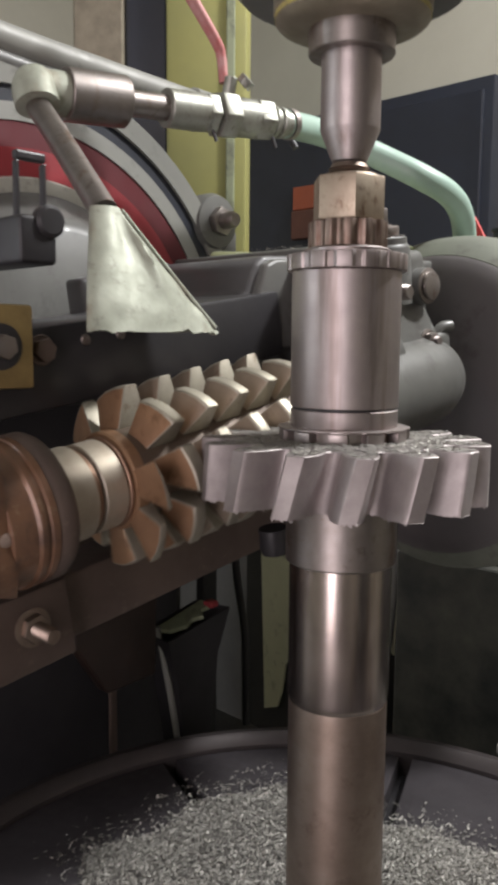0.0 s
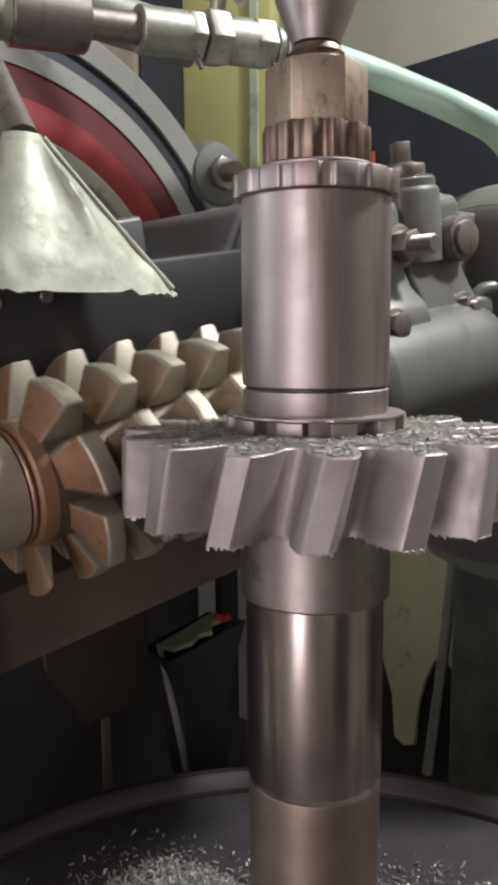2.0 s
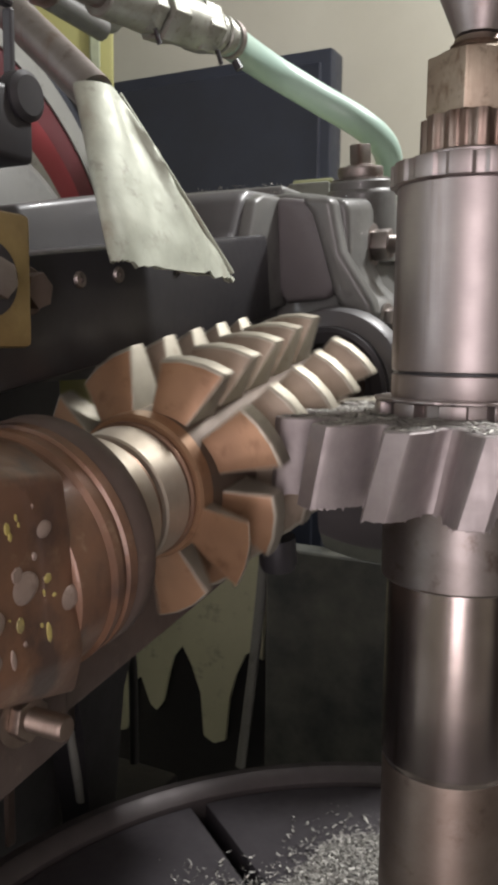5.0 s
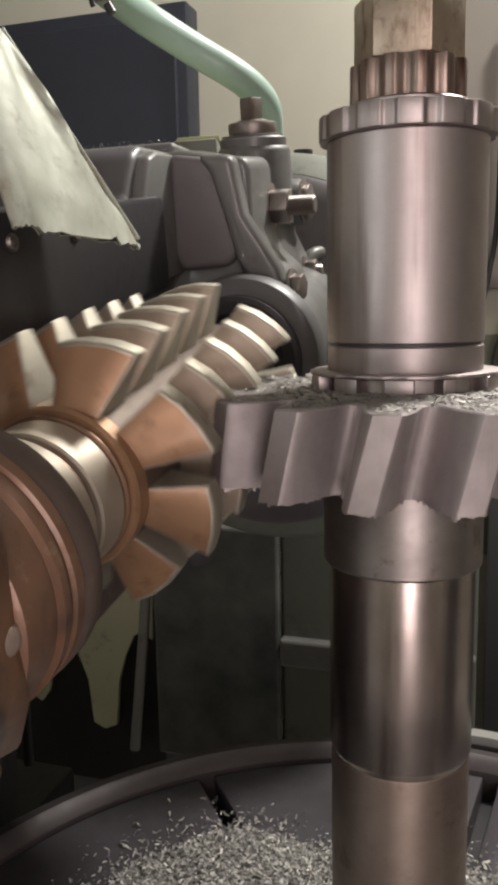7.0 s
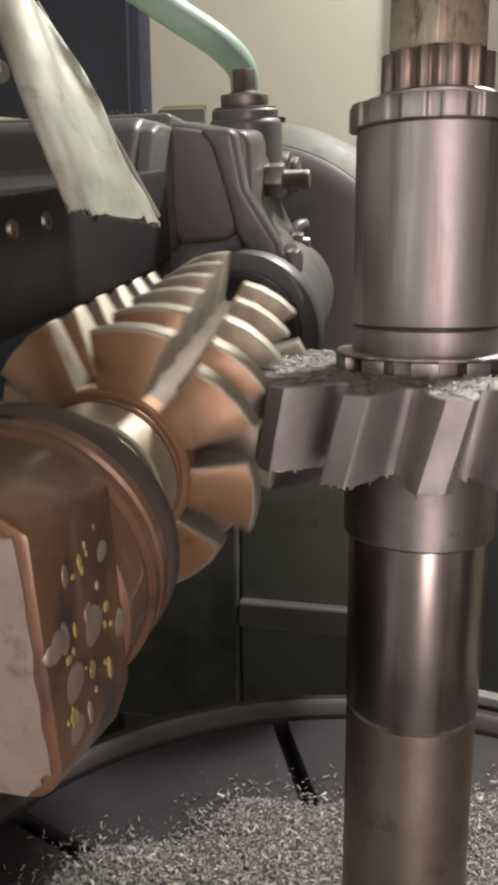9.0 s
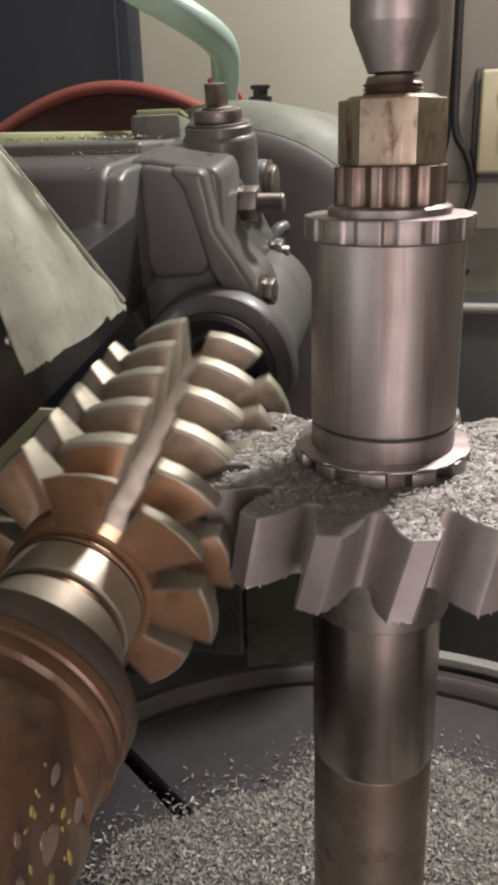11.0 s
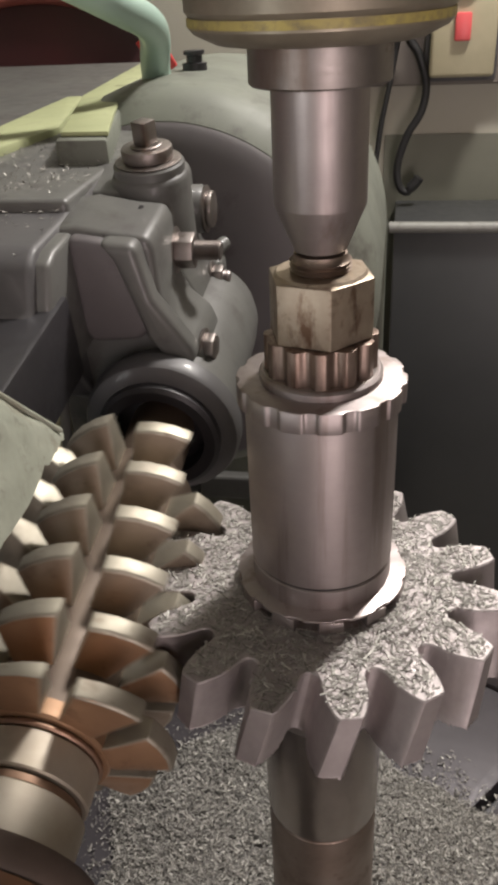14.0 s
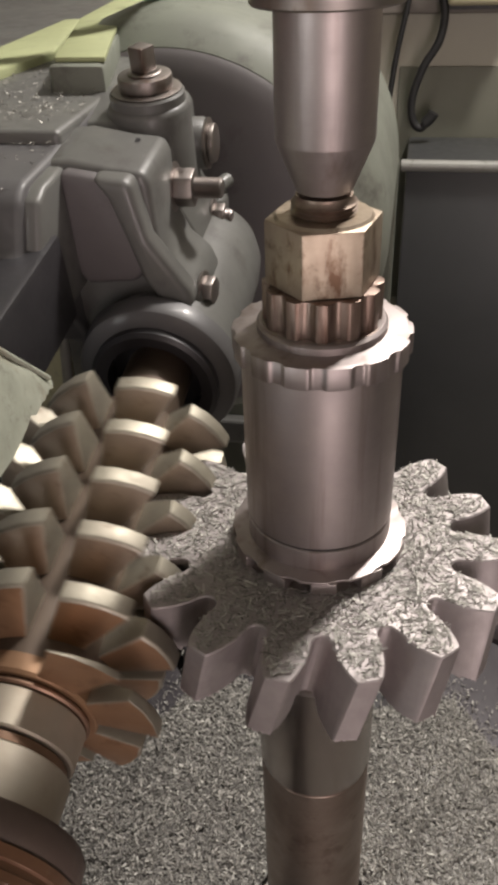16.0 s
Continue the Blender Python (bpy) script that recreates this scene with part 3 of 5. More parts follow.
def hob_tooth(row, y):
    """One cutter tooth: a trapezoid relieved towards its back, following the thread."""
    bm = bmesh.new()
    th0 = radians(ROW0 + row * 360 / ROWS)
    sections = []
    for f, drop in ((0.0, 0.0), (0.33, 0.0018), (0.67, 0.004), (1.0, 0.0068)):
        th = th0 - radians(TOOTH_ARC) * f - GASH * y
        yc = y - LEAD * radians(TOOTH_ARC) * f / (2 * math.pi)
        rt = HOB_R - drop
        ring = []
        for hw, r in ((-0.0150, HOB_ROOT - 0.004), (-0.0128, HOB_ROOT + 0.002), (-0.0062, rt - 0.0012), (-0.0048, rt), (0.0048, rt), (0.0062, rt - 0.0012), (0.0128, HOB_ROOT + 0.002), (0.0150, HOB_ROOT - 0.004)):
            yy = min(max(yc + hw, HOB_A), HOB_B)
            ring.append(bm.verts.new((r * math.cos(th), yy, -r * math.sin(th))))
        sections.append(ring)
    for a, b in zip(sections, sections[1:]):
        for k in range(len(a)):
            q = (k + 1) % len(a)
            bm.faces.new((a[k], a[q], b[q], b[k]))
    bm.faces.new(sections[0])
    bm.faces.new(sections[-1][::-1])
    bmesh.ops.remove_doubles(bm, verts=bm.verts[:], dist=1e-6)
    bmesh.ops.recalc_face_normals(bm, faces=bm.faces[:])
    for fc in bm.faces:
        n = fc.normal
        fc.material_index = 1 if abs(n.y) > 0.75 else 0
    es = [e for e in bm.edges if len(e.link_faces) == 2 and e.calc_face_angle(0) > 0.45]
    bmesh.ops.bevel(bm, geom=es, offset=0.0008, segments=2, profile=0.5, affect="EDGES", clamp_overlap=True)
    return bm


def hob():
    w = thing("hob_cutter", "oily steel gear hob with eight gashed rows of cutting teeth", "cutter", HOB)
    to_y = Matrix.Rotation(radians(-90), 4, "X")
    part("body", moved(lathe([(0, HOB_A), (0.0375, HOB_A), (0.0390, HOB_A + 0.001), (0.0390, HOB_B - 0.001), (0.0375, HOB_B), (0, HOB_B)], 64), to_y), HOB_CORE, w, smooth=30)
    for row in range(ROWS):
        turn = (ROW0 + row * 360 / ROWS) / 360
        for n in range(-5, 5):
            y = LEAD * (turn + n) / (1 + LEAD * GASH / (2 * math.pi))
            if HOB_A - 0.004 < y < HOB_B - 0.003:
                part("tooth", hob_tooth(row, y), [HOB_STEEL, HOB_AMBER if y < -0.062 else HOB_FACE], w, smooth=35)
    part("near_hub", moved(lathe([(0, HOB_A - 0.0008), (0.0382, HOB_A - 0.0008), (0.0394, HOB_A + 0.001), (0.0394, HOB_A + 0.010), (0, HOB_A + 0.010)], 64), to_y), HOB_AMBER, w, "amber oily hub end", smooth=30)
    for name, y0, y1, r, mat in (("flange_ring", -0.1205, -0.1172, 0.0362, RUSTY_FLANGE), ("near_spacer", -0.1415, -0.1210, 0.0350, SPACER_STEEL), ("groove_ring", -0.1475, -0.1420, 0.0325, RUSTY_FLANGE), ("outer_spacer", -0.1775, -0.1480, 0.0360, SPACER_STEEL)):
        part(name, moved(lathe([(0, y0), (r - 0.001, y0), (r, y0 + 0.001), (r, y1 - 0.001), (r - 0.001, y1), (0, y1)], 64), to_y), mat, w, smooth=30)
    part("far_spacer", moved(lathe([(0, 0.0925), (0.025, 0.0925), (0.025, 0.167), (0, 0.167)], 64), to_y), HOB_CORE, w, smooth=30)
    return w


# ---- the rotary table ----
TABLE_Z = -0.470


def rotary_table():
    w = thing("rotary_table", "dark iron rotary table with radial slots and a raised rim", "table")
    # the top in eight sectors, so that the slots between them are real grooves
    for k in range(8):
        bm = bmesh.new()
        a0, a1 = 45 * k, 45 * (k + 1)
        half = 0.0085
        rs = (0.10, 0.388)
        rows = []
        for r in rs:
            d = math.degrees(math.asin(half / r))
            rows.append([(r * math.cos(radians(a0 + d + (a1 - a0 - 2 * d) * i / 14)), r * math.sin(radians(a0 + d + (a1 - a0 - 2 * d) * i / 14))) for i in range(15)])
        pts = rows[0] + rows[1][::-1]
        part("sector", prism(pts[::-1], TABLE_Z - 0.03, TABLE_Z, bevel=0.0012), TABLE_IRON, w, smooth=35)
    part("under_disc", lathe([(0, TABLE_Z - 0.12), (0.41, TABLE_Z - 0.12), (0.41, TABLE_Z - 0.026), (0, TABLE_Z - 0.026)], 96), DARK_IRON, w, smooth=30)
    part("rim", lathe([(0.3895, TABLE_Z - 0.03), (0.3905, TABLE_Z + 0.004), (0.396, TABLE_Z + 0.012), (0.404, TABLE_Z + 0.016), (0.418, TABLE_Z + 0.013), (0.427, TABLE_Z + 0.004), (0.43, TABLE_Z - 0.02), (0.43, TABLE_Z - 0.13), (0.3895, TABLE_Z - 0.13)], 160, True), RIM_IRON, w, "worn raised rim", smooth=30)
    part("hub", lathe([(0, TABLE_Z - 0.01), (0.10, TABLE_Z - 0.01), (0.10, TABLE_Z - 0.001), (0.06, TABLE_Z), (0, TABLE_Z + 0.001)], 64), STEEL_DARK, w, smooth=30)

    def edge(a):
        return 0.262 + 0.028 * math.sin(3 * a + 1) + 0.016 * math.sin(7 * a) + 0.01 * math.sin(13 * a + 2)
    bm = bmesh.new()
    rings = []
    for i in range(22):
        ring = []
        for k in range(160):
            a = 2 * math.pi * k / 160
            f = i / 21
            r = 0.05 + (edge(a) - 0.05) * f
            z = TABLE_Z - 0.0006 + 0.014 * (1 - f ** 3) + 0.004 * noise.noise(Vector((r * 30 * math.cos(a), r * 30 * math.sin(a), 1))) * (1 - f ** 6)
            ring.append(bm.verts.new((r * math.cos(a), r * math.sin(a), z)))
        rings.append(ring)
    for a, b in zip(rings, rings[1:]):
        for k in range(160):
            bm.faces.new((a[k], a[(k + 1) % 160], b[(k + 1) % 160], b[k]))
    bmesh.ops.recalc_face_normals(bm, faces=bm.faces[:])
    ob = part("chip_bed", bm, make_mat("packed_chips", (0.22, 0.21, 0.195, 1), 0.5, 0.6, (0.10, 0.095, 0.09, 1), 160, 1.0, 500, 1.0), w, "bed of packed fine steel chips", smooth=60)
    tagged(ob, kind="stuff")

    def spot(rng):
        a = rng.uniform(0, 2 * math.pi)
        e = edge(a)
        far = rng.random()
        r = math.sqrt(rng.uniform(0.05 ** 2, e ** 2)) if far > 0.035 else e + abs(rng.gauss(0, 0.022))
        if r > 0.385:
            return None
        f = min(1, (r - 0.05) / (e - 0.05))
        return (r * math.cos(a), r * math.sin(a), TABLE_Z + 0.001 + 0.0145 * (1 - f ** 3) + rng.uniform(0, 0.003))
    ob = new("swarf", chips_mesh("swarf", 85000, spot, (0.0012, 0.0078), (0.0005, 0.0022), 8, 0.3))
    ob.parent = w
    tagged(ob, "scattered bright steel chips", kind="stuff")
    return w


# ---- the cutter head: everything here leans with the cutter's axis ----
TO_Y = Matrix.Rotation(radians(-90), 4, "X")
TO_X = Matrix.Rotation(radians(90), 4, "Y")


def rounded(bm, r, seg=3, angle=0.5):
    es = [e for e in bm.edges if len(e.link_faces) == 2 and e.calc_face_angle(0) > angle]
    bmesh.ops.bevel(bm, geom=es, offset=r, segments=seg, profile=0.5, affect="EDGES", clamp_overlap=True)
    return bm


def plate_xz(points, y0, y1, r=0.003, seg=3):
    """An outline in x and z, drawn along y."""
    bm = prism([(x, -z) for x, z in points], y0, y1)
    bm.transform(Matrix.Rotation(radians(-90), 4, "X"))
    bmesh.ops.recalc_face_normals(bm, faces=bm.faces[:])
    return rounded(bm, r, seg) if r else bm


def plate_yz(points, x0, x1, r=0.003, seg=3):
    """An outline in y and z, drawn along x."""
    bm = prism(points, x0, x1)
    bm.transform(Matrix(((0, 0, 1, 0), (1, 0, 0, 0), (0, 1, 0, 0), (0, 0, 0, 1))))
    bmesh.ops.recalc_face_normals(bm, faces=bm.faces[:])
    return rounded(bm, r, seg) if r else bm


def spindle_bracket():
    w = thing("spindle_bracket", "grey-green painted cast bracket round the cutter spindle", "casting", HOB)
    # darker grey than the housing, the shade round the bore put into the flange
    part("front_flange", moved(lathe([(0.040, 0.186), (0.040, 0.158), (0.050, 0.156), (0.060, 0.160), (0.062, 0.164), (0.062, 0.176), (0.056, 0.182), (0.0535, 0.186)], 72, True), TO_Y), DARK_PAINT, w, "front flange in a darker grey for its shade", smooth=35)
    prof = [(0.0, 0.1865), (0.053, 0.1865), (0.052, 0.318), (0.050, 0.338), (0.044, 0.356), (0.034, 0.368), (0.02, 0.376), (0, 0.378)]
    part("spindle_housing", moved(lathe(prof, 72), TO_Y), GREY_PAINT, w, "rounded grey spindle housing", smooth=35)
    part("bearing_ring", moved(lathe([(0.036, 0.170), (0.036, 0.150), (0.045, 0.148), (0.0485, 0.150), (0.0485, 0.158), (0.05, 0.170)], 72, True), TO_Y), DARK_IRON, w, "dark oily bearing ring", smooth=35)
    part("bore", moved(lathe([(0, 0.172), (0.037, 0.172), (0.037, 0.168), (0, 0.168)], 48), TO_Y), DARK_IRON, w)
    front = plate_xz([(-0.075, 0.150), (-0.052, 0.153), (-0.022, 0.147), (0.001, 0.145), (0.004, 0.135), (0.004, 0.090), (0.012, 0.072), (0.027, 0.058), (0.031, 0.045), (0.030, 0.015), (-0.03, -0.01), (-0.085, 0.0)], 0.197, 0.262, 0.006)
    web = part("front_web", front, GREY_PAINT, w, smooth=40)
    pad = plate_xz([(-0.056, 0.150), (-0.028, 0.146), (-0.019, 0.138), (-0.005, 0.092), (-0.005, 0.076), (-0.013, 0.066), (-0.052, 0.063), (-0.058, 0.076)], 0.185, 0.20, 0.006, 4)
    part("pad", pad, DRUM_FACE, web, "purple-grey trapezoid pad", smooth=40)
    rib = plate_xz([(-0.032, 0.1485), (-0.004, 0.1465), (0.003, 0.104), (0.028, 0.064), (0.030, 0.050), (0.008, 0.048), (-0.006, 0.072), (-0.012, 0.098), (-0.022, 0.134)], 0.179, 0.20, 0.0065, 4)
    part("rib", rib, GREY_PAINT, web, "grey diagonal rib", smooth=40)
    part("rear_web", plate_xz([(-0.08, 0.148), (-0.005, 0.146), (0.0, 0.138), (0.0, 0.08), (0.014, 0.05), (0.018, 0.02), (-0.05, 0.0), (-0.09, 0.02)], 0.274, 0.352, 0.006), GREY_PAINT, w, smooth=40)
    tower = moved(lathe([(0, 0.09), (0.0315, 0.09), (0.0315, 0.150), (0.030, 0.1535), (0.0285, 0.1545), (0.0285, 0.161), (0.027, 0.1625), (0, 0.1625)], 56), Matrix.Translation((-0.022, 0.300, 0)))
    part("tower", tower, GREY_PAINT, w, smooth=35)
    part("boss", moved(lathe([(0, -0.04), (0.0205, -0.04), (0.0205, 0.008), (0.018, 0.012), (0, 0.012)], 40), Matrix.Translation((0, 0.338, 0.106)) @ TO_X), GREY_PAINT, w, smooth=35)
    # solid dark disc in place of an opening, coloured like its shade
    part("hole_shade", moved(lathe([(0, 0.1452), (0.0032, 0.1452), (0.0036, 0.1463), (0, 0.1463)], 20), Matrix.Translation((-0.018, 0.247, 0.0004))), DARK_IRON, w)
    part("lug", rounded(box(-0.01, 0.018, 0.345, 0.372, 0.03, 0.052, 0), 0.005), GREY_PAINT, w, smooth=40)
    part("finger", tube([(0.006, 0.350, 0.045), (0.012, 0.362, 0.056), (0.017, 0.374, 0.057)], 0.0065, 14), GREY_PAINT, w, smooth=60)
    return w


def head_casting():
    w = thing("head_casting", "long grey machine casting carrying the cutter head", "casting", HOB)
    side = [(-0.24, 0.060), (-0.24, 0.113), (0.118, 0.118), (0.126, 0.122), (0.142, 0.150), (0.156, 0.157), (0.212, 0.153), (0.30, 0.150), (0.30, 0.0), (0.20, 0.0), (0.16, 0.060)]
    # darker grey than the step: the saddle's shade is put into its colour
    part("saddle", plate_yz(side, -0.25, -0.064, 0.006), DARK_PAINT, w, smooth=40)
    part("inner_step", plate_yz([(0.128, 0.06), (0.128, 0.112), (0.148, 0.148), (0.162, 0.152), (0.198, 0.150), (0.198, 0.06)], -0.07, -0.054, 0.004), GREY_PAINT, w, smooth=40)
    part("under_bar", box(-0.15, -0.05, -0.24, 0.158, 0.055, 0.121, 0.004), DARK_IRON, w, "dark greasy bar below the nozzle", smooth=40)
    # plate added to keep the space behind the ledge dark
    part("dark_fill_plate", plate_yz([(0.001, 0.112), (0.001, 0.152), (0.118, 0.160), (0.118, 0.112)], -0.195, -0.165, 0.005), DARK_PAINT, w, "dark grey plate added to fill the dark behind the ledge", smooth=40)
    for y in (-0.083, -0.047, 0.02):
        part("screw", moved(lathe([(0, -0.002), (0.0048, -0.002), (0.0048, 0.0015), (0.004, 0.0025), (0.002, 0.0025), (0.002, 0.001), (0, 0.001)], 20), Matrix.Translation((-0.0505, y, 0.105)) @ TO_X), STEEL_DARK, w, smooth=40)
    return w


def table_shelf():
    w = thing("rear_casting", "grey casting top with chips and pale green painted ribs", "casting")
    deck = plate_yz([(0.20, 0.06), (0.20, 0.150), (0.34, 0.152), (1.0, 0.165), (1.0, 0.0), (0.2, 0.0)], -0.62, -0.206, 0.005)
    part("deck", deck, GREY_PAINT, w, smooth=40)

    def rib(a, b, wdt, z0, z1, mat, name="rib"):
        a, b = Vector(a), Vector(b)
        d = (b - a).normalized()
        n = Vector((-d.y, d.x)) * wdt / 2
        pts = [(a - n), (b - n), (b + n), (a + n)]
        return part(name, prism([(p.x, p.y) for p in pts], z0, z1, bevel=0.004), mat, w, smooth=40)
    def bent(pts, grow):
        return [(x + grow * s, y) for x, y, s in pts]
    long_rib = [(-0.209, 0.310, 1), (-0.238, 0.43, 1), (-0.266, 0.545, 1), (-0.291, 0.86, 1), (-0.335, 0.86, -1), (-0.311, 0.545, -1), (-0.281, 0.43, -1), (-0.252, 0.310, -1)]
    part("long_rib", prism(bent(long_rib, 0.002), 0.140, 0.1725, bevel=0.004), CASTING_GREEN, w, "tall grey rib with a green top", smooth=40)
    top = [(x, y if y > 0.32 else 0.321, s) for x, y, s in long_rib]
    part("rib_top", prism(bent(top, 0.0), 0.1728, 0.1770, bevel=0.0015), STRIP_GREEN, w, "pale yellow-green painted rib top", smooth=40)
    part("side_rib", prism([(-0.395, 0.235), (-0.366, 0.262), (-0.324, 0.347), (-0.304, 0.446), (-0.355, 0.663), (-0.376, 0.660), (-0.374, 0.453)], 0.145, 0.1610, bevel=0.003), STRIP_GREEN, w, "pale yellow-green painted side rib", smooth=40)
    return w


def gear_housing():
    w = thing("gear_housing", "big round grey-green gear housing behind the cutter head", "housing")
    m = Matrix.Translation((-0.205, 0, -0.035)) @ TO_Y
    def trimmed(bm):
        cap = moved(bm, m)
        cut = bmesh.ops.bisect_plane(cap, geom=cap.verts[:] + cap.edges[:] + cap.faces[:], plane_co=(-0.215, 0, 0), plane_no=(1, 0.12, 0), clear_inner=True)
        bmesh.ops.holes_fill(cap, edges=[e for e in cut["geom_cut"] if isinstance(e, bmesh.types.BMEdge)])
        return cap
    part("face", trimmed(lathe([(0, 0.440), (0.12, 0.442), (0.165, 0.446), (0.190, 0.453), (0.196, 0.460), (0, 0.460)], 128)), DRUM_FACE, w, "dull purple-grey face", smooth=40)
    part("drum", trimmed(lathe([(0, 0.4605), (0.197, 0.4605), (0.214, 0.476), (0.223, 0.494), (0.226, 0.515), (0.226, 0.80), (0, 0.80)], 128)), CASTING_GREEN, w, smooth=40)
    part("red_tag", moved(box(-0.014, 0.014, -0.003, 0.003, 0, 0.045, 0.001), Matrix.Translation((-0.235, 0.63, 0.188)) @ Matrix.Rotation(radians(-30), 4, "Y")), RED_BRIGHT, w, "orange-red tag")
    part("oil_cap", moved(lathe([(0, 0), (0.014, 0), (0.014, 0.008), (0.009, 0.009), (0.009, 0.016), (0.012, 0.017), (0.012, 0.021), (0, 0.021)], 28), Matrix.Translation((-0.20, 0.62, 0.190))), DARK_IRON, w, smooth=40)
    return w


def lower_beam():
    w = thing("lower_beam", "brown oily steel beam under the cutter", "beam", HOB)
    part("bar", box(-0.115, -0.060, -0.40, 0.30, -0.1435, -0.086, 0.004), BEAM_IRON, w, smooth=40)
    part("end_plate", box(-0.0605, -0.048, -0.42, -0.135, -0.150, -0.083, 0.003), BEAM_IRON, w, "brown end plate", smooth=40)
    part("lug", moved(lathe([(0, -0.006), (0.013, -0.006), (0.015, 0.0), (0.014, 0.02), (0, 0.02)], 32), Matrix.Translation((-0.02, 0.085, -0.125))), DARK_IRON, w, smooth=40)
    return w


def end_support():
    w = thing("end_support", "brown oiled iron end bearing block with pitted faces", "bearing block", HOB)
    part("round_body", moved(lathe([(0, -0.230), (0.049, -0.230), (0.052, -0.228), (0.052, -0.210), (0.0540, -0.208), (0.0540, -0.204), (0.0525, -0.203), (0.0525, -0.2005), (0.0540, -0.1995), (0.0540, -0.1945), (0.050, -0.1935), (0, -0.1935)], 80), TO_Y), RUST_IRON, w, "round brown bearing shell", smooth=35)
    part("seal_ring", moved(lathe([(0, -0.1940), (0.0525, -0.1940), (0.0545, -0.191), (0.0545, -0.1820), (0.0520, -0.1780), (0, -0.1780)], 80), TO_Y), BEAM_IRON, w, "dark oily seal ring", smooth=35)
    # the faceted block: a near end face, a broad bolted face towards the work, a sloped top
    bm = bmesh.new()
    ys = (-0.291, -0.226)
    near = [(-0.105, 0.074), (-0.020, 0.078), (0.047, 0.066), (0.0565, 0.060), (0.0565, -0.009), (0.049, -0.018), (-0.105, -0.018)]
    far = [(-0.105, 0.060), (-0.020, 0.062), (0.030, 0.056), (0.0490, 0.045), (0.0490, -0.026), (0.042, -0.046), (-0.105, -0.050)]
    a = [bm.verts.new((x, ys[0], z)) for x, z in near]
    b = [bm.verts.new((x, ys[1], z)) for x, z in far]
    for k in range(7):
        q = (k + 1) % 7
        bm.faces.new((a[k], a[q], b[q], b[k]))
    bm.faces.new(a)
    bm.faces.new(b[::-1])
    bmesh.ops.recalc_face_normals(bm, faces=bm.faces[:])

    def side_x(y):
        return 0.0565 - 0.0075 * (y - ys[0]) / (ys[1] - ys[0])
    blk = part("block", rounded(bm, 0.003, 2, 0.25), RUST_IRON, w, smooth=30)
    for y, z, r in ((-0.258, 0.014, 0.0072), (-0.277, 0.009, 0.0066), (-0.2325, -0.001, 0.006), (-0.285, 0.026, 0.005), (-0.243, 0.030, 0.004), (-0.279, -0.004, 0.0048)):
        part("screw_plug", moved(lathe([(0, -0.003), (r, -0.003), (r, 0.0004), (r * 0.85, 0.0012), (r * 0.55, 0.0019), (r * 0.25, 0.0022), (0, 0.0023)], 20), Matrix.Translation((side_x(y) - 0.0003, y, z)) @ TO_X @ Matrix.Diagonal((0.8, 1.1, 0.6, 1))), BARE_IRON, blk, "bright worn domed plug", smooth=60)
    # the bare, chipped end face, a little proud of the paint
    ragged = random.Random(3)
    rim = []
    for (x0, z0), (x1, z1) in zip(near, near[1:] + near[:1]):
        for k in range(9):
            f = k / 9
            x, z = x0 + (x1 - x0) * f, z0 + (z1 - z0) * f
            g = 0.955 + ragged.uniform(-0.016, 0.012)
            rim.append((x * g - 0.001, 0.028 + (z - 0.028) * g))
    part("bare_face", plate_xz(rim, ys[0] - 0.0012, ys[0] + 0.002, 0.0), BARE_IRON, blk, "bare chipped iron end face")
    rng = random.Random(11)
    for _ in range(30):
        y, z, r = rng.uniform(-0.284, -0.232), rng.uniform(-0.008, 0.042), rng.choice((0.0008, 0.0012, 0.0018, 0.0026))
        part("fleck", moved(lathe([(0, -0.0005), (r, -0.0005), (r * 0.7, 0.0005), (0, 0.0007)], 8), Matrix.Translation((side_x(y), y, z)) @ TO_X @ Matrix.Diagonal((rng.uniform(0.6, 2.2), rng.uniform(0.5, 1.4), 1, 1))), rng.choice((BARE_IRON, FLAKED_YELLOW, FLAKED_YELLOW)), blk)
    return w


def clamp_block():
    w = thing("clamp_block", "yellow-stained square clamp block with a hexagon screw", "clamp")
    part("block", box(-0.215, -0.170, -0.215, -0.157, 0.012, 0.074, 0.003), make_mat("yellow_stained_iron", (0.34, 0.25, 0.10, 1), 0.5, 0.4, (0.16, 0.11, 0.05, 1), 40, 1.0, 120, 0.6), w, smooth=40)
    # flat dark disc on the face, painted shade instead of a sunk seat
    part("recess_shade", moved(lathe([(0, 0), (0.017, 0), (0.017, 0.0014), (0, 0.0014)], 32), Matrix.Translation((-0.1712, -0.184, 0.043)) @ TO_X), DARK_IRON, w)
    part("screw", moved(prism(hexagon(0.0095, 0.2), 0.0, 0.009, bevel=0.001), Matrix.Translation((-0.1705, -0.184, 0.043)) @ TO_X), STEEL_DARK, w, smooth=40)
    return w


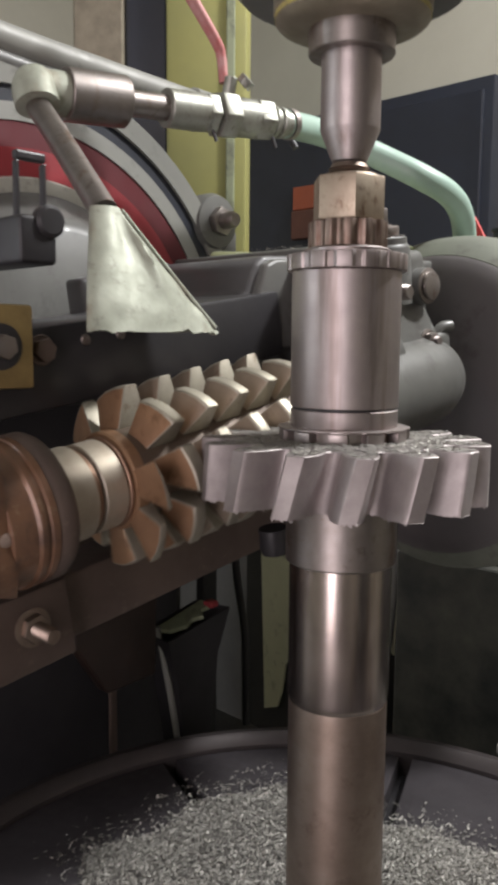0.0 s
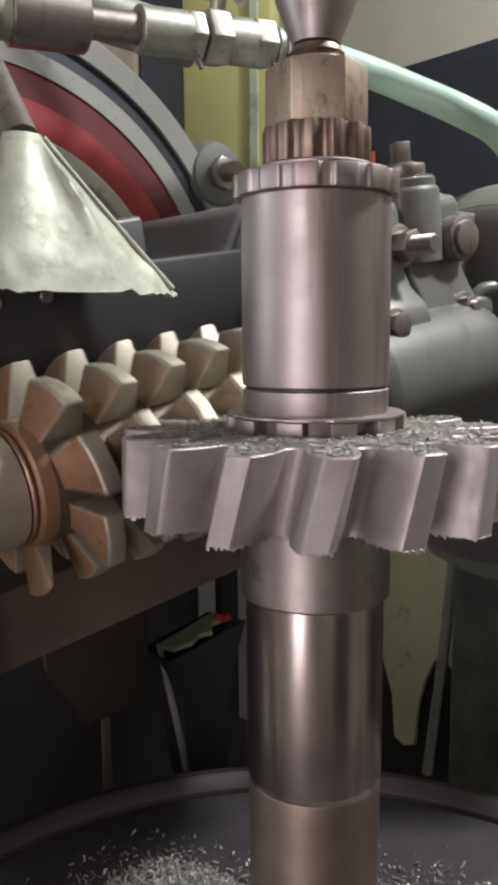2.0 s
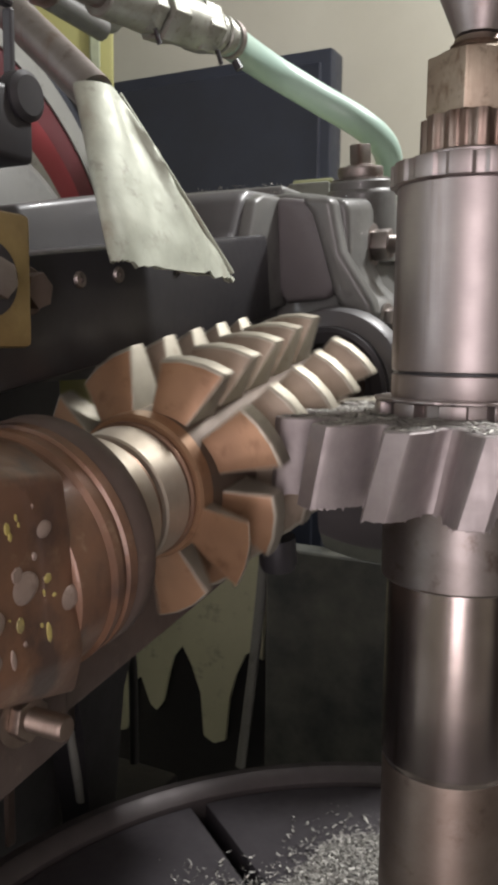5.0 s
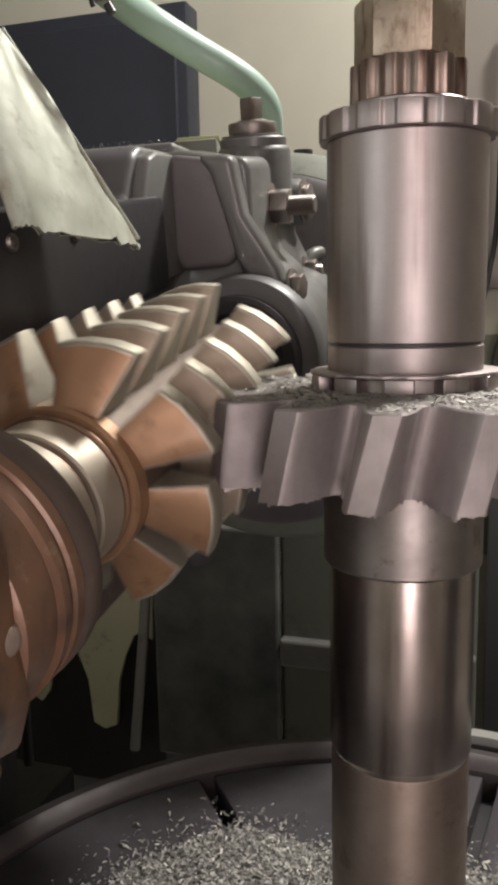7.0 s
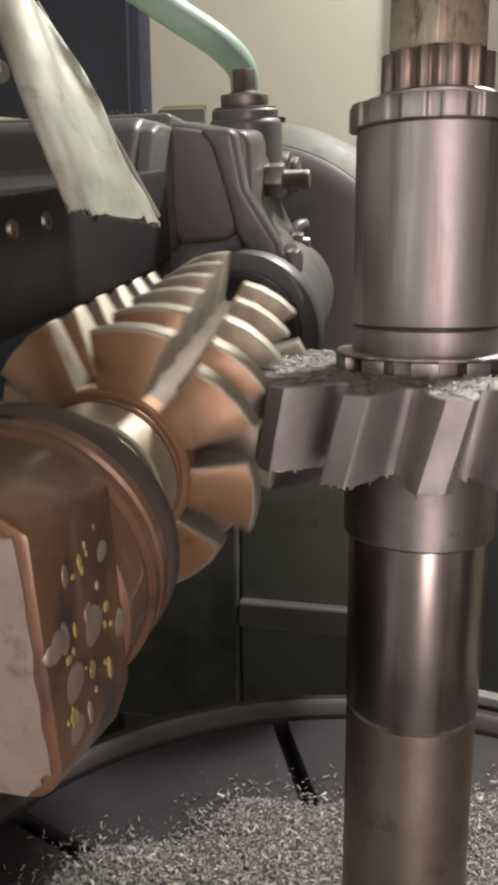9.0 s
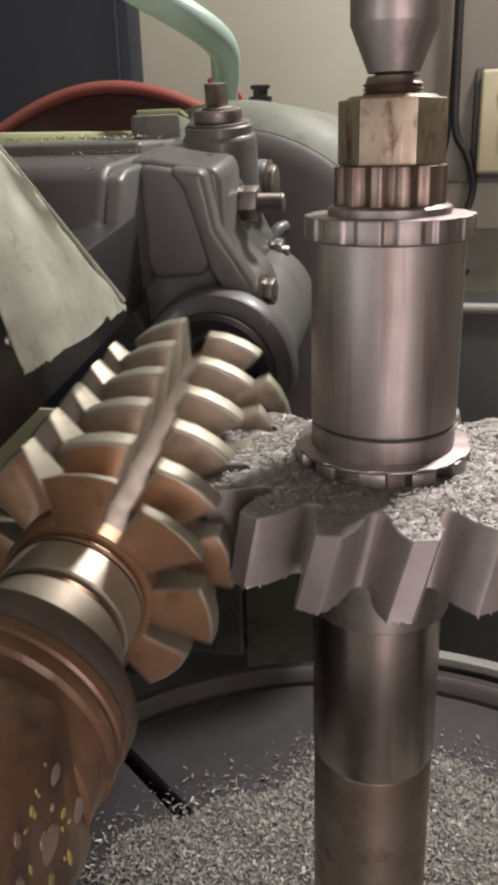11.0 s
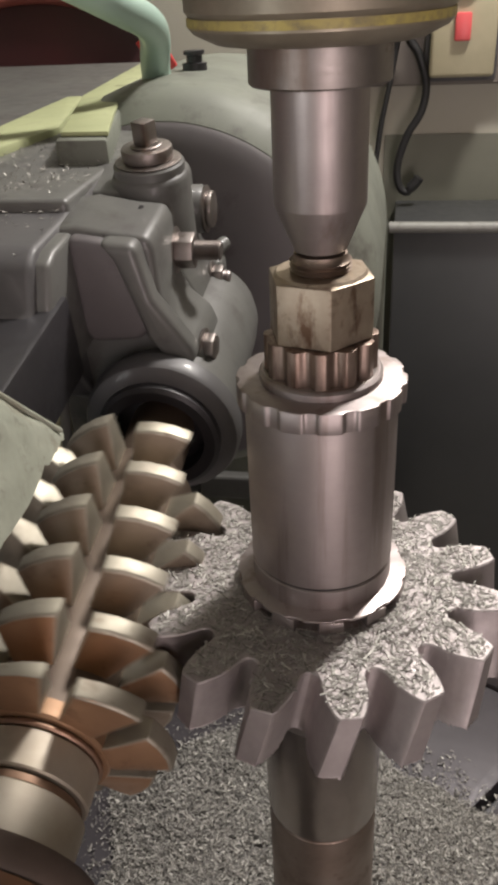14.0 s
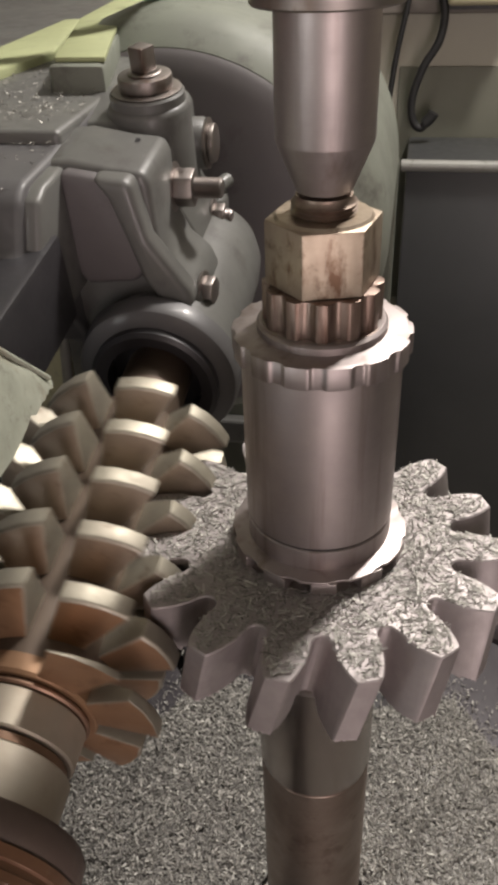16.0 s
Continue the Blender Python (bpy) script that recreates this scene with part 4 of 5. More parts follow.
# ---- coolant line ----
def coolant_nozzle():
    w = thing("coolant_nozzle", "flattened fan-shaped sheet-metal coolant nozzle over the cutter", "nozzle")
    bm = bmesh.new()
    rings = []
    steps, n = 26, 72
    rng = random.Random(11)
    ragged = [rng.uniform(-1, 1) for _ in range(n)]
    for i in range(steps):
        f = i / (steps - 1)
        e = f ** 1.15
        y0, y1 = -0.0825 - 0.0430 * f, -0.0565 + 0.0785 * e
        z = 0.158 - 0.102 * f
        x = -0.200 + 0.052 * f
        th = 0.011 * (1 - f) + 0.0035 * f + 0.004 * math.sin(math.pi * f)
        ring = []
        for k in range(n):
            a = 2 * math.pi * k / n
            c, s = math.cos(a), math.sin(a)
            sq = abs(c) ** (1 - 0.55 * f) * (1 if c > 0 else -1)
            yy = (y0 + y1) / 2 + sq * (y1 - y0) / 2
            lean = -0.010 * f * (yy + 0.126) / 0.146
            zz = z + 0.0012 * math.sin(9 * yy * 30) * f + (0.0016 * ragged[k] if i == steps - 1 else 0)
            # a fold from the neck towards the middle, hollow beside it, and small dents
            v = sq - (0.55 - 0.25 * f)
            fold = 0.0045 * math.exp(-(v / 0.10) ** 2) * math.sin(math.pi * min(1, f * 1.35)) if f < 0.74 else 0.0
            hollow = -0.0042 * math.exp(-((v + 0.42) / 0.30) ** 2) * math.sin(math.pi * min(1, f * 1.2)) if f < 0.83 else 0.0
            dent = 0.0011 * noise.noise(Vector((yy * 55, zz * 55, 3.0))) * min(1, 4 * f)
            ring.append(bm.verts.new((x + lean + s * th * (1 + 0.25 * math.sin(yy * 90) * f) + (fold + hollow + dent) * max(0, s) ** 0.5, yy, zz)))
        rings.append(ring)
    for a, b in zip(rings, rings[1:]):
        for k in range(len(a)):
            q = (k + 1) % len(a)
            bm.faces.new((a[k], a[q], b[q], b[k]))
    bmesh.ops.recalc_face_normals(bm, faces=bm.faces[:])
    bmesh.ops.solidify(bm, geom=bm.faces[:], thickness=0.001)
    part("fan", bm, TIN, w, "dented soldered fan", smooth=60)
    part("seam", tube([(-0.190, -0.059, 0.156), (-0.180, -0.040, 0.130), (-0.168, -0.012, 0.095), (-0.157, 0.018, 0.060)], 0.0016, 8), TIN, w, smooth=60)
    part("neck", tube([(-0.352, -0.036, 0.274), (-0.325, -0.043, 0.255), (-0.285, -0.052, 0.224), (-0.240, -0.062, 0.188), (-0.199, -0.070, 0.154)], (0.0115, 0.0118), 20), STEEL_DARK, w, "grey pipe neck", smooth=60)
    return w


def pipe_run():
    w = thing("coolant_pipe", "nickel-plated pipe fittings with ball valve and red lever", "pipe")
    A, B = Vector((-0.360, -0.026, 0.291)), Vector((-0.303, 0.262, 0.306))
    d = (B - A).normalized()
    L = (B - A).length

    def turned(name, s0, s1, r, mat, label="", sides=40, e=0.0012):
        if sides == 6:
            bm = moved(prism(hexagon(r, 0.2), 0, s1 - s0, bevel=0.0015), along(A + d * s0, A + d * s1))
        else:
            bm = moved(lathe([(0, 0), (r - e, 0), (r, e), (r, s1 - s0 - e), (r - e, s1 - s0), (0, s1 - s0)], sides), along(A + d * s0, A + d * s1))
        return part(name, bm, mat, w, label, smooth=40)
    part("elbow", tube([tuple(A + Vector((0.012, -0.012, -0.018))), tuple(A + Vector((0.004, -0.010, 0.0))), tuple(A), tuple(A + d * 0.03)], 0.0215, 24), TIN, w, "cast pale elbow", smooth=60)
    turned("coupling", 0.024, 0.090, 0.0262, STEEL_DARK, "brown steel coupling")
    turned("nipple", 0.088, 0.141, 0.0135, STEEL_DARK)
    turned("socket", 0.139, 0.188, 0.0205, BRASS)
    turned("bushing", 0.186, 0.201, 0.0225, BRASS, sides=6)
    turned("union_nut", 0.204, 0.226, 0.0265, BRASS, sides=6)
    valve = turned("valve_body", 0.222, 0.268, 0.0215, BRASS, "plated valve body")
    turned("valve_nut", 0.254, 0.276, 0.0240, BRASS, sides=6)
    turned("hose_tail", 0.274, L + 0.012, 0.0150, BRASS)
    for s in (0.280, 0.290):
        turned("barb", s, s + 0.007, 0.0180, BRASS)
    vb = A + d * 0.216
    part("stem", rod(vb, vb + Vector((0.010, 0, 0.040)), 0.0075, 20, 0.001), BRASS, valve, smooth=40)
    top = vb + Vector((0.012, 0.0, 0.036))
    part("stem_nut", moved(prism(hexagon(0.0095), 0, 0.010, bevel=0.001), along(top + Vector((0.004, 0.012, -0.004)), top + Vector((0.02, 0.02, 0.012)))), BRASS, valve, smooth=40)
    part("lever", tube([tuple(vb + Vector((0.002, -0.004, 0.034))), tuple(vb + Vector((0, -0.006, 0.062))), tuple(vb + Vector((0, -0.016, 0.078))), tuple(vb + Vector((-0.004, -0.06, 0.125))), tuple(vb + Vector((-0.006, -0.085, 0.152)))], (0.0052, 0.0075), 14), WORN_RED, valve, "red plastic-coated lever", smooth=60)
    for s in (0.19, 0.272):
        part("clip", rod(A + d * s + Vector((0.012, 0, -0.02)), A + d * s + Vector((0.014, 0.004, -0.032)), 0.0022, 8), DARK_IRON, w)
    return w


def hose():
    w = thing("coolant_hose", "pale green rubber coolant hose sagging from the valve", "hose")
    part("tube", tube([(-0.3035, 0.268, 0.3065), (-0.314, 0.335, 0.313), (-0.308, 0.395, 0.309), (-0.275, 0.437, 0.289), (-0.234, 0.466, 0.264), (-0.219, 0.508, 0.247), (-0.226, 0.555, 0.228), (-0.238, 0.590, 0.195), (-0.240, 0.605, 0.140)], 0.0165, 24), HOSE, w, smooth=60)
    part("clamp", moved(lathe([(0.016, 0), (0.0182, 0), (0.0182, 0.008), (0.016, 0.008)], 28, True), along((-0.3035, 0.274, 0.307), (-0.304, 0.300, 0.311))), STEEL_DARK, w, smooth=40)
    part("clamp_screw", rod((-0.296, 0.277, 0.286), (-0.292, 0.279, 0.278), 0.004, 12), DARK_IRON, w)
    return w


def slotted_hanger():
    w = thing("slotted_hanger", "dark slotted steel hanger with a knurled screw", "bracket")
    part("strap_left", box(-0.223, -0.217, -0.141, -0.1375, 0.125, 0.188, 0.001), DARK_IRON, w)
    part("strap_right", box(-0.223, -0.217, -0.117, -0.1135, 0.125, 0.188, 0.001), DARK_IRON, w)
    part("top", box(-0.2235, -0.2165, -0.141, -0.1135, 0.1885, 0.196, 0.002), DARK_IRON, w)
    part("foot", rounded(box(-0.364, -0.208, -0.144, -0.110, 0.108, 0.146, 0), 0.004), DARK_IRON, w, smooth=40)
    part("knob", moved(lathe([(0, 0), (0.012, 0), (0.013, 0.002), (0.013, 0.010), (0.010, 0.0125), (0, 0.0125)], 24), Matrix.Translation((-0.2165, -0.117, 0.142)) @ TO_X), DARK_IRON, w, smooth=40)
    return w


# ---- behind the head ----
def swivel_disc():
    w = thing("swivel_disc", "dark red swivel disc with a pale graduated ring", "disc")
    m = Matrix.Translation((0, 0.001, 0.019)) @ TO_X

    def upper(bm):
        bm = moved(bm, m)
        cut = bmesh.ops.bisect_plane(bm, geom=bm.verts[:] + bm.edges[:] + bm.faces[:], plane_co=(0, 0, -0.02), plane_no=(0, 0, 1), clear_inner=True)
        bmesh.ops.holes_fill(bm, edges=[e for e in cut["geom_cut"] if isinstance(e, bmesh.types.BMEdge)])
        return bm
    part("red_face", upper(lathe([(0, -0.50), (0.257, -0.50), (0.257, -0.4215), (0, -0.4215)], 160)), RED_PAINT, w, smooth=40)
    part("scale_ring", upper(lathe([(0.2573, -0.50), (0.2573, -0.420), (0.2755, -0.420), (0.2755, -0.50)], 160, True)), SCALE_WHITE, w, "pale graduated ring", smooth=40)
    part("black_ring", upper(lathe([(0.2758, -0.50), (0.2758, -0.424), (0.293, -0.424), (0.293, -0.50)], 160, True)), BLACK_BLUE, w, "blue-black ring", smooth=40)
    part("outer_ring", upper(lathe([(0.2933, -0.50), (0.2933, -0.420), (0.315, -0.418), (0.318, -0.422), (0.318, -0.50)], 160, True)), SCALE_WHITE, w, "grey outer ring", smooth=40)
    part("red_band", upper(lathe([(0.2005, -0.4212), (0.2005, -0.4180), (0.230, -0.4180), (0.230, -0.4212)], 160, True)), RED_BAND, w, "brighter red band", smooth=40)
    part("inner_ring", upper(lathe([(0.184, -0.4212), (0.184, -0.4120), (0.198, -0.4120), (0.200, -0.4140), (0.200, -0.4212)], 160, True)), PALE_RING, w, "pale inner graduated ring", smooth=40)
    cone = upper(lathe([(0, -0.4212), (0.1836, -0.4212), (0.1836, -0.409), (0.172, -0.400), (0.160, -0.385), (0.152, -0.370), (0.140, -0.362), (0, -0.362)], 128))
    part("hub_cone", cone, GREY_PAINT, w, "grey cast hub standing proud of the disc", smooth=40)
    return w


def guard_bar():
    w = thing("guard_bar", "broad pale steel bar running above the swivel disc", "bar")
    part("bar", tube([(-0.43, -0.20, 0.372), (-0.43, -0.03, 0.357), (-0.43, 0.10, 0.351), (-0.43, 0.24, 0.346)], 0.0165, 24), SCALE_WHITE, w, smooth=60)
    part("rail_flange", tube([(-0.428, -0.20, 0.349), (-0.428, -0.03, 0.334), (-0.428, 0.10, 0.328), (-0.428, 0.24, 0.323)], 0.011, 16), GREY_PAINT, w, "dull grey lower edge", smooth=60)
    part("collar", rod((-0.43, 0.235, 0.346), (-0.43, 0.262, 0.3455), 0.020, 24, 0.002), SCALE_WHITE, w, smooth=40)
    return w


def pivot_boss():
    w = thing("pivot_boss", "grey cast pivot boss with a steel pin", "boss")
    m = Matrix.Translation((0, 0.270, 0.203)) @ TO_X
    part("body", moved(lathe([(0, -0.52), (0.037, -0.52), (0.037, -0.424), (0.033, -0.416), (0.020, -0.414), (0, -0.414)], 48), m), GREY_PAINT, w, smooth=40)
    part("web", box(-0.50, -0.428, 0.236, 0.32, 0.10, 0.20, 0.008), GREY_PAINT, w, smooth=40)
    part("pin_nut", moved(prism(hexagon(0.019, 0.3), -0.4145, -0.404, bevel=0.0015), m), STEEL_DARK, w, smooth=40)
    part("pin", moved(lathe([(0, -0.405), (0.0105, -0.405), (0.0105, -0.388), (0.008, -0.383), (0, -0.382)], 24), m), STEEL_DARK, w, smooth=40)
    return w


def red_guard():
    w = thing("red_guard", "dark red arched sheet-metal guard behind the head casting", "guard")
    pts = [(-0.425, 0.0), (-0.422, 0.170)]
    for k in range(19):
        f = k / 18
        pts.append((-0.430 - 0.585 * f, 0.113 + 0.145 * math.sin(math.pi * (0.2 + 0.8 * f))))
    pts.append((-1.02, 0.0))
    part("plate", plate_xz(pts, 1.25, 1.29, 0.002), MAROON, w, smooth=40)
    part("rolled_edge", tube([(x, 1.249, z - 0.001) for x, z in pts[2:-1:2]], 0.013, 12), SALMON, w, "rolled edge in a paler red for the light on it", smooth=60)
    return w


def yellow_post():
    w = thing("yellow_post", "yellow-green painted square machine post", "post")
    m = Matrix.Translation((-0.74, 0.56, 0)) @ Matrix.Rotation(radians(40), 4, "Z")
    part("post", moved(box(-0.07, 0.07, -0.05, 0.05, -0.2, 1.3, 0.006), m), YELLOW_PAINT, w, smooth=40)
    part("dark_strip", moved(box(-0.145, -0.071, -0.03, 0.05, -0.2, 1.3, 0.004), m), BLACK_BLUE, w, "dark recessed strip")
    part("tan_strip", moved(box(-0.235, -0.146, -0.04, 0.05, -0.2, 1.3, 0.004), m), FLANGE_STEEL, w, "tan painted strip")
    part("cover_strip", moved(box(0.035, 0.050, -0.056, -0.0502, -0.15, 1.1, 0.002), m), GREEN_PAINT, w)
    return w


def dark_locker():
    w = thing("dark_locker", "tall dark blue-grey cabinet against the wall", "cabinet")
    part("body", box(-2.35, -0.695, 1.52, 1.597, FLOOR_Z, 0.735, 0.006), BLACK_BLUE, w, smooth=40)
    door = part("door", box(-1.95, -0.72, 1.506, 1.5185, -0.6, 0.70, 0.004), BLACK_BLUE, w)
    part("orange_tag", box(-1.350, -1.250, 1.492, 1.5055, 0.455, 0.525, 0.003), make_mat("faded_orange_card", (0.36, 0.085, 0.035, 1), 0.7, 0.0, (0.27, 0.075, 0.04, 1), 12, 0.8, 60, 0.2), door, "faded orange card")
    part("brown_box", box(-1.350, -1.245, 1.484, 1.5055, 0.365, 0.452, 0.004), make_mat("brown_card", (0.12, 0.045, 0.028, 1), 0.7, 0.0, (0.08, 0.035, 0.025, 1), 12, 0.8, 60, 0.2), door, "dull brown carton")
    return w


def wall_panel():
    w = thing("brown_panel", "brown-grey sheet panel on the wall round the switch box", "panel")
    part("sheet", box(-0.06, 0.95, 1.565, 1.598, 0.045, 1.3, 0.004), make_mat("brown_grey_panel_paint", (0.20, 0.175, 0.15, 1), 0.5, 0.0, (0.16, 0.14, 0.12, 1), 4, 0.9, 60, 0.3), w)
    part("edge_strip", box(-0.095, -0.062, 1.56, 1.598, -0.05, 1.3, 0.003), make_mat("ochre_edge_paint", (0.30, 0.22, 0.10, 1), 0.6, 0.0, (0.22, 0.17, 0.09, 1), 10, 0.9, 60, 0.3), w)
    return w


def grey_bin():
    w = thing("grey_cabinet", "low slate-grey sheet-metal cabinet with a rolled top edge", "cabinet")
    part("body", box(0.03, 1.1, 1.335, 1.59, FLOOR_Z, -0.205, 0.006), CABINET, w, smooth=40)
    part("top_edge", tube([(0.02, 1.335, -0.196), (0.5, 1.335, -0.1965), (1.1, 1.335, -0.197)], 0.0115, 12), SCALE_WHITE, w, "pale rolled edge", smooth=60)
    part("dado", box(0.0, 1.1, 1.594, 1.5975, -0.6, -0.06, 0.001), make_mat("green_grey_dado_paint", (0.21, 0.21, 0.165, 1), 0.6, 0.0, (0.17, 0.17, 0.135, 1), 4, 0.9, 60, 0.3), w)
    return w


def switch_box():
    w = thing("switch_box", "cream push-button box with a black and a red button", "switch")
    part("base", box(0.078, 0.226, 1.540, 1.5648, 0.055, 0.282, 0.004), DARK_PAINT, w, smooth=40)
    cov = part("cover", box(0.088, 0.218, 1.505, 1.5398, 0.066, 0.276, 0.008, 3), BOX_CREAM, w, smooth=40)
    part("black_button", moved(lathe([(0, -0.004), (0.024, -0.004), (0.024, 0.006), (0.02, 0.009), (0, 0.009)], 32), Matrix.Translation((0.152, 1.505, 0.231)) @ Matrix.Rotation(radians(90), 4, "X") @ Matrix.Diagonal((1.15, 0.7, 1, 1))), BLACK, cov, smooth=40)
    part("red_button", box(0.134, 0.166, 1.494, 1.5052, 0.135, 0.187, 0.004), make_mat("glowing_red_button", (0.85, 0.12, 0.13, 1), 0.35, 0.0, (0.75, 0.12, 0.12, 1), 30, 0.5, 60, 0.1), cov, "bright red square button", smooth=40)
    return w


def cables():
    w = thing("hanging_cable", "black cable hanging in a hook beside the switch box", "cable")
    part("loop", tube([(0.035, 1.53, 0.60), (0.036, 1.53, 0.30), (0.040, 1.53, 0.16), (0.066, 1.53, 0.11), (0.084, 1.53, 0.055), (0.078, 1.53, 0.0), (0.050, 1.53, -0.05), (0.032, 1.53, -0.11), (0.036, 1.53, -0.155), (0.055, 1.53, -0.172), (0.070, 1.53, -0.150)], 0.0085, 12), BLACK, w, smooth=60)
    part("end", tube([(0.062, 1.53, -0.163), (0.074, 1.53, -0.150), (0.080, 1.53, -0.140)], 0.012, 12), BLACK, w, smooth=60)
    v = thing("straight_cable", "thin black cable running down the wall", "cable")
    part("cord", tube([(0.030, 1.545, 0.60), (0.028, 1.545, 0.22), (0.012, 1.545, 0.08), (-0.010, 1.545, -0.05), (-0.02, 1.545, -0.2), (-0.02, 1.545, -0.6)], 0.006, 10), BLACK, v, smooth=60)


# ---- low down behind the table ----
def machine_base():
    w = thing("machine_base", "dark oily machine base casting behind the table", "machine base")
    part("plinth", box(-1.9, -0.03, 1.14, 1.32, FLOOR_Z, -0.50, 0.02), DARK_PAINT, w, smooth=40)
    part("column_foot", box(-1.3, -0.62, -0.6, 0.40, FLOOR_Z, -0.30, 0.03, 3), DARK_IRON, w, smooth=40)
    part("column", box(-1.3, -0.62, -0.5, 0.40, -0.2999, 0.10, 0.01, 3), DARK_IRON, w, smooth=40)
    # dark block added beside the column to hide the pale floor
    part("floor_cover", box(-0.86, -0.60, 0.42, 0.66, FLOOR_Z, -0.72, 0.01), DARK_IRON, w, smooth=40)
    part("apron", plate_yz([(0.028, -0.303), (0.020, -0.17), (0.155, -0.17), (0.149, -0.372), (0.074, -0.375)], -0.424, -0.400, 0.004), APRON_IRON, w, "brown oily apron", smooth=40)
    part("drip_strip", box(-0.492, -0.486, 0.140, 0.152, -0.52, -0.40, 0.002), BEAM_IRON, w, "hanging brown strip")
    part("table_base", lathe([(0, FLOOR_Z), (0.60, FLOOR_Z), (0.60, -0.66), (0.5, -0.62), (0, -0.62)], 96), DARK_PAINT, w, smooth=40)
    part("dark_bay", box(-0.605, -0.345, 1.00, 1.056, -0.89, -0.40, 0.006), MOTTLED, w)
    part("green_wall", box(-0.343, 0.02, 1.02, 1.058, -1.1, -0.10, 0.006), GLOSS_GREEN, w)
    part("black_post", box(-0.600, -0.578, 0.398, 0.428, -1.1, -0.2, 0.004), BLACK, w, "black upright bar")
    part("black_hose", tube([(-0.582, 0.466, -0.22), (-0.580, 0.474, -0.34), (-0.576, 0.492, -0.46), (-0.580, 0.500, -0.62)], 0.007, 12), BLACK, w, "thin black hose", smooth=60)
    part("green_ledge", box(-0.342, 0.02, 0.99, 1.018, -0.665, -0.61, 0.006), GREY_PAINT, w)
    return w


def splash_sheet():
    w = thing("splash_sheet", "pale green painted sheet with a dark ragged lower edge", "sheet metal")
    rng = random.Random(4)
    low = [(-0.625, -0.655), (-0.640, -0.640), (-0.668, -0.655), (-0.690, -0.700), (-0.705, -0.76), (-0.712, -0.855), (-0.74, -0.875), (-0.77, -0.862), (-0.778, -0.76), (-0.80, -0.70), (-0.825, -0.665), (-0.850, -0.69), (-0.862, -0.74), (-0.875, -0.80), (-0.893, -0.825), (-0.912, -0.82), (-0.925, -0.78), (-0.938, -0.755), (-0.955, -0.775), (-0.965, -0.85), (-0.98, -0.895), (-1.02, -0.91)]
    pts = [(-0.612, -0.36), *low, (-1.04, -0.50), (-1.04, -0.36)]
    pts = [(x + rng.uniform(-0.003, 0.003), z + rng.uniform(-0.004, 0.004)) for x, z in pts]
    part("sheet", plate_xz(pts, 1.030, 1.0395, 0.0), PALE_SHEET, w)
    part("edge_rod", tube([(-0.612, 1.018, -0.36), (-0.635, 1.018, -0.62), (-0.668, 1.018, -0.90)], 0.011, 12), SCALE_WHITE, w, "grey edge rod", smooth=60)
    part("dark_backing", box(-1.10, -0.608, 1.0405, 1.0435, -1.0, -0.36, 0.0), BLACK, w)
    return w


def chip_chute():
    w = thing("chip_chute", "grey sheet-metal chip chute with a pale torn lip", "chute")
    bm = bmesh.new()
    ring0 = [(-0.50, 0.235, -0.375), (-0.50, 0.345, -0.352), (-0.44, 0.36, -0.352), (-0.44, 0.24, -0.375)]
    ring1 = [(-0.50, 0.262, -0.44), (-0.50, 0.338, -0.42), (-0.45, 0.345, -0.42), (-0.45, 0.265, -0.44)]
    ring2 = [(-0.50, 0.290, -0.60), (-0.50, 0.335, -0.60), (-0.46, 0.335, -0.60), (-0.46, 0.292, -0.60)]
    rs = [[bm.verts.new(p) for p in r] for r in (ring0, ring1, ring2)]
    for a, b in zip(rs, rs[1:]):
        for k in range(4):
            bm.faces.new((a[k], a[(k + 1) % 4], b[(k + 1) % 4], b[k]))
    bmesh.ops.recalc_face_normals(bm, faces=bm.faces[:])
    bmesh.ops.solidify(bm, geom=bm.faces[:], thickness=0.002)
    bm.transform(Matrix.Translation((-0.02, -0.020, 0.01)))
    part("body", bm, DARK_IRON, w, smooth=30)
    part("torn_strip", tube([(-0.486, 0.222, -0.350), (-0.484, 0.232, -0.40), (-0.486, 0.247, -0.46), (-0.488, 0.263, -0.53)], (0.004, 0.0065), 8), SCALE_WHITE, w, "pale torn strip hanging down", smooth=60)
    part("lip", moved(prism([(-0.012, -0.040), (0.014, -0.034), (0.024, -0.012), (0.018, 0.004), (0.027, 0.018), (0.010, 0.030), (0.014, 0.046), (-0.012, 0.050)], -0.003, 0.003, bevel=0.001), Matrix.Translation((-0.480, 0.262, -0.346)) @ Matrix.Rotation(radians(14), 4, "X")), GREEN_PAINT, w, "pale torn lip")
    part("rag", box(-0.478, -0.460, 0.300, 0.318, -0.337, -0.327, 0.004), RED_BAND, w, "red scrap")
    return w


def edge_strip():
    w = thing("edge_strip", "pale worn metal strip beside the table rim", "strip")
    pts = [(r * math.cos(radians(a)), r * math.sin(radians(a))) for r, seq in ((0.436, range(40, 101, 4)), (0.452, range(100, 39, -4))) for a in seq]
    part("strip", prism(pts, -0.462, -0.451, bevel=0.001), SCALE_WHITE, w)
    part("support", prism([(0.9 * x + 0.05, y * 1.0) for x, y in pts], -0.63, -0.4625), DARK_PAINT, w)
    return w


spindle_bracket()
head_casting()
table_shelf()
gear_housing()
lower_beam()
end_support()
clamp_block()
coolant_nozzle()
pipe_run()
hose()
slotted_hanger()
swivel_disc()
guard_bar()
pivot_boss()
red_guard()
yellow_post()
dark_locker()
wall_panel()
grey_bin()
switch_box()
cables()
machine_base()
splash_sheet()
chip_chute()
edge_strip()


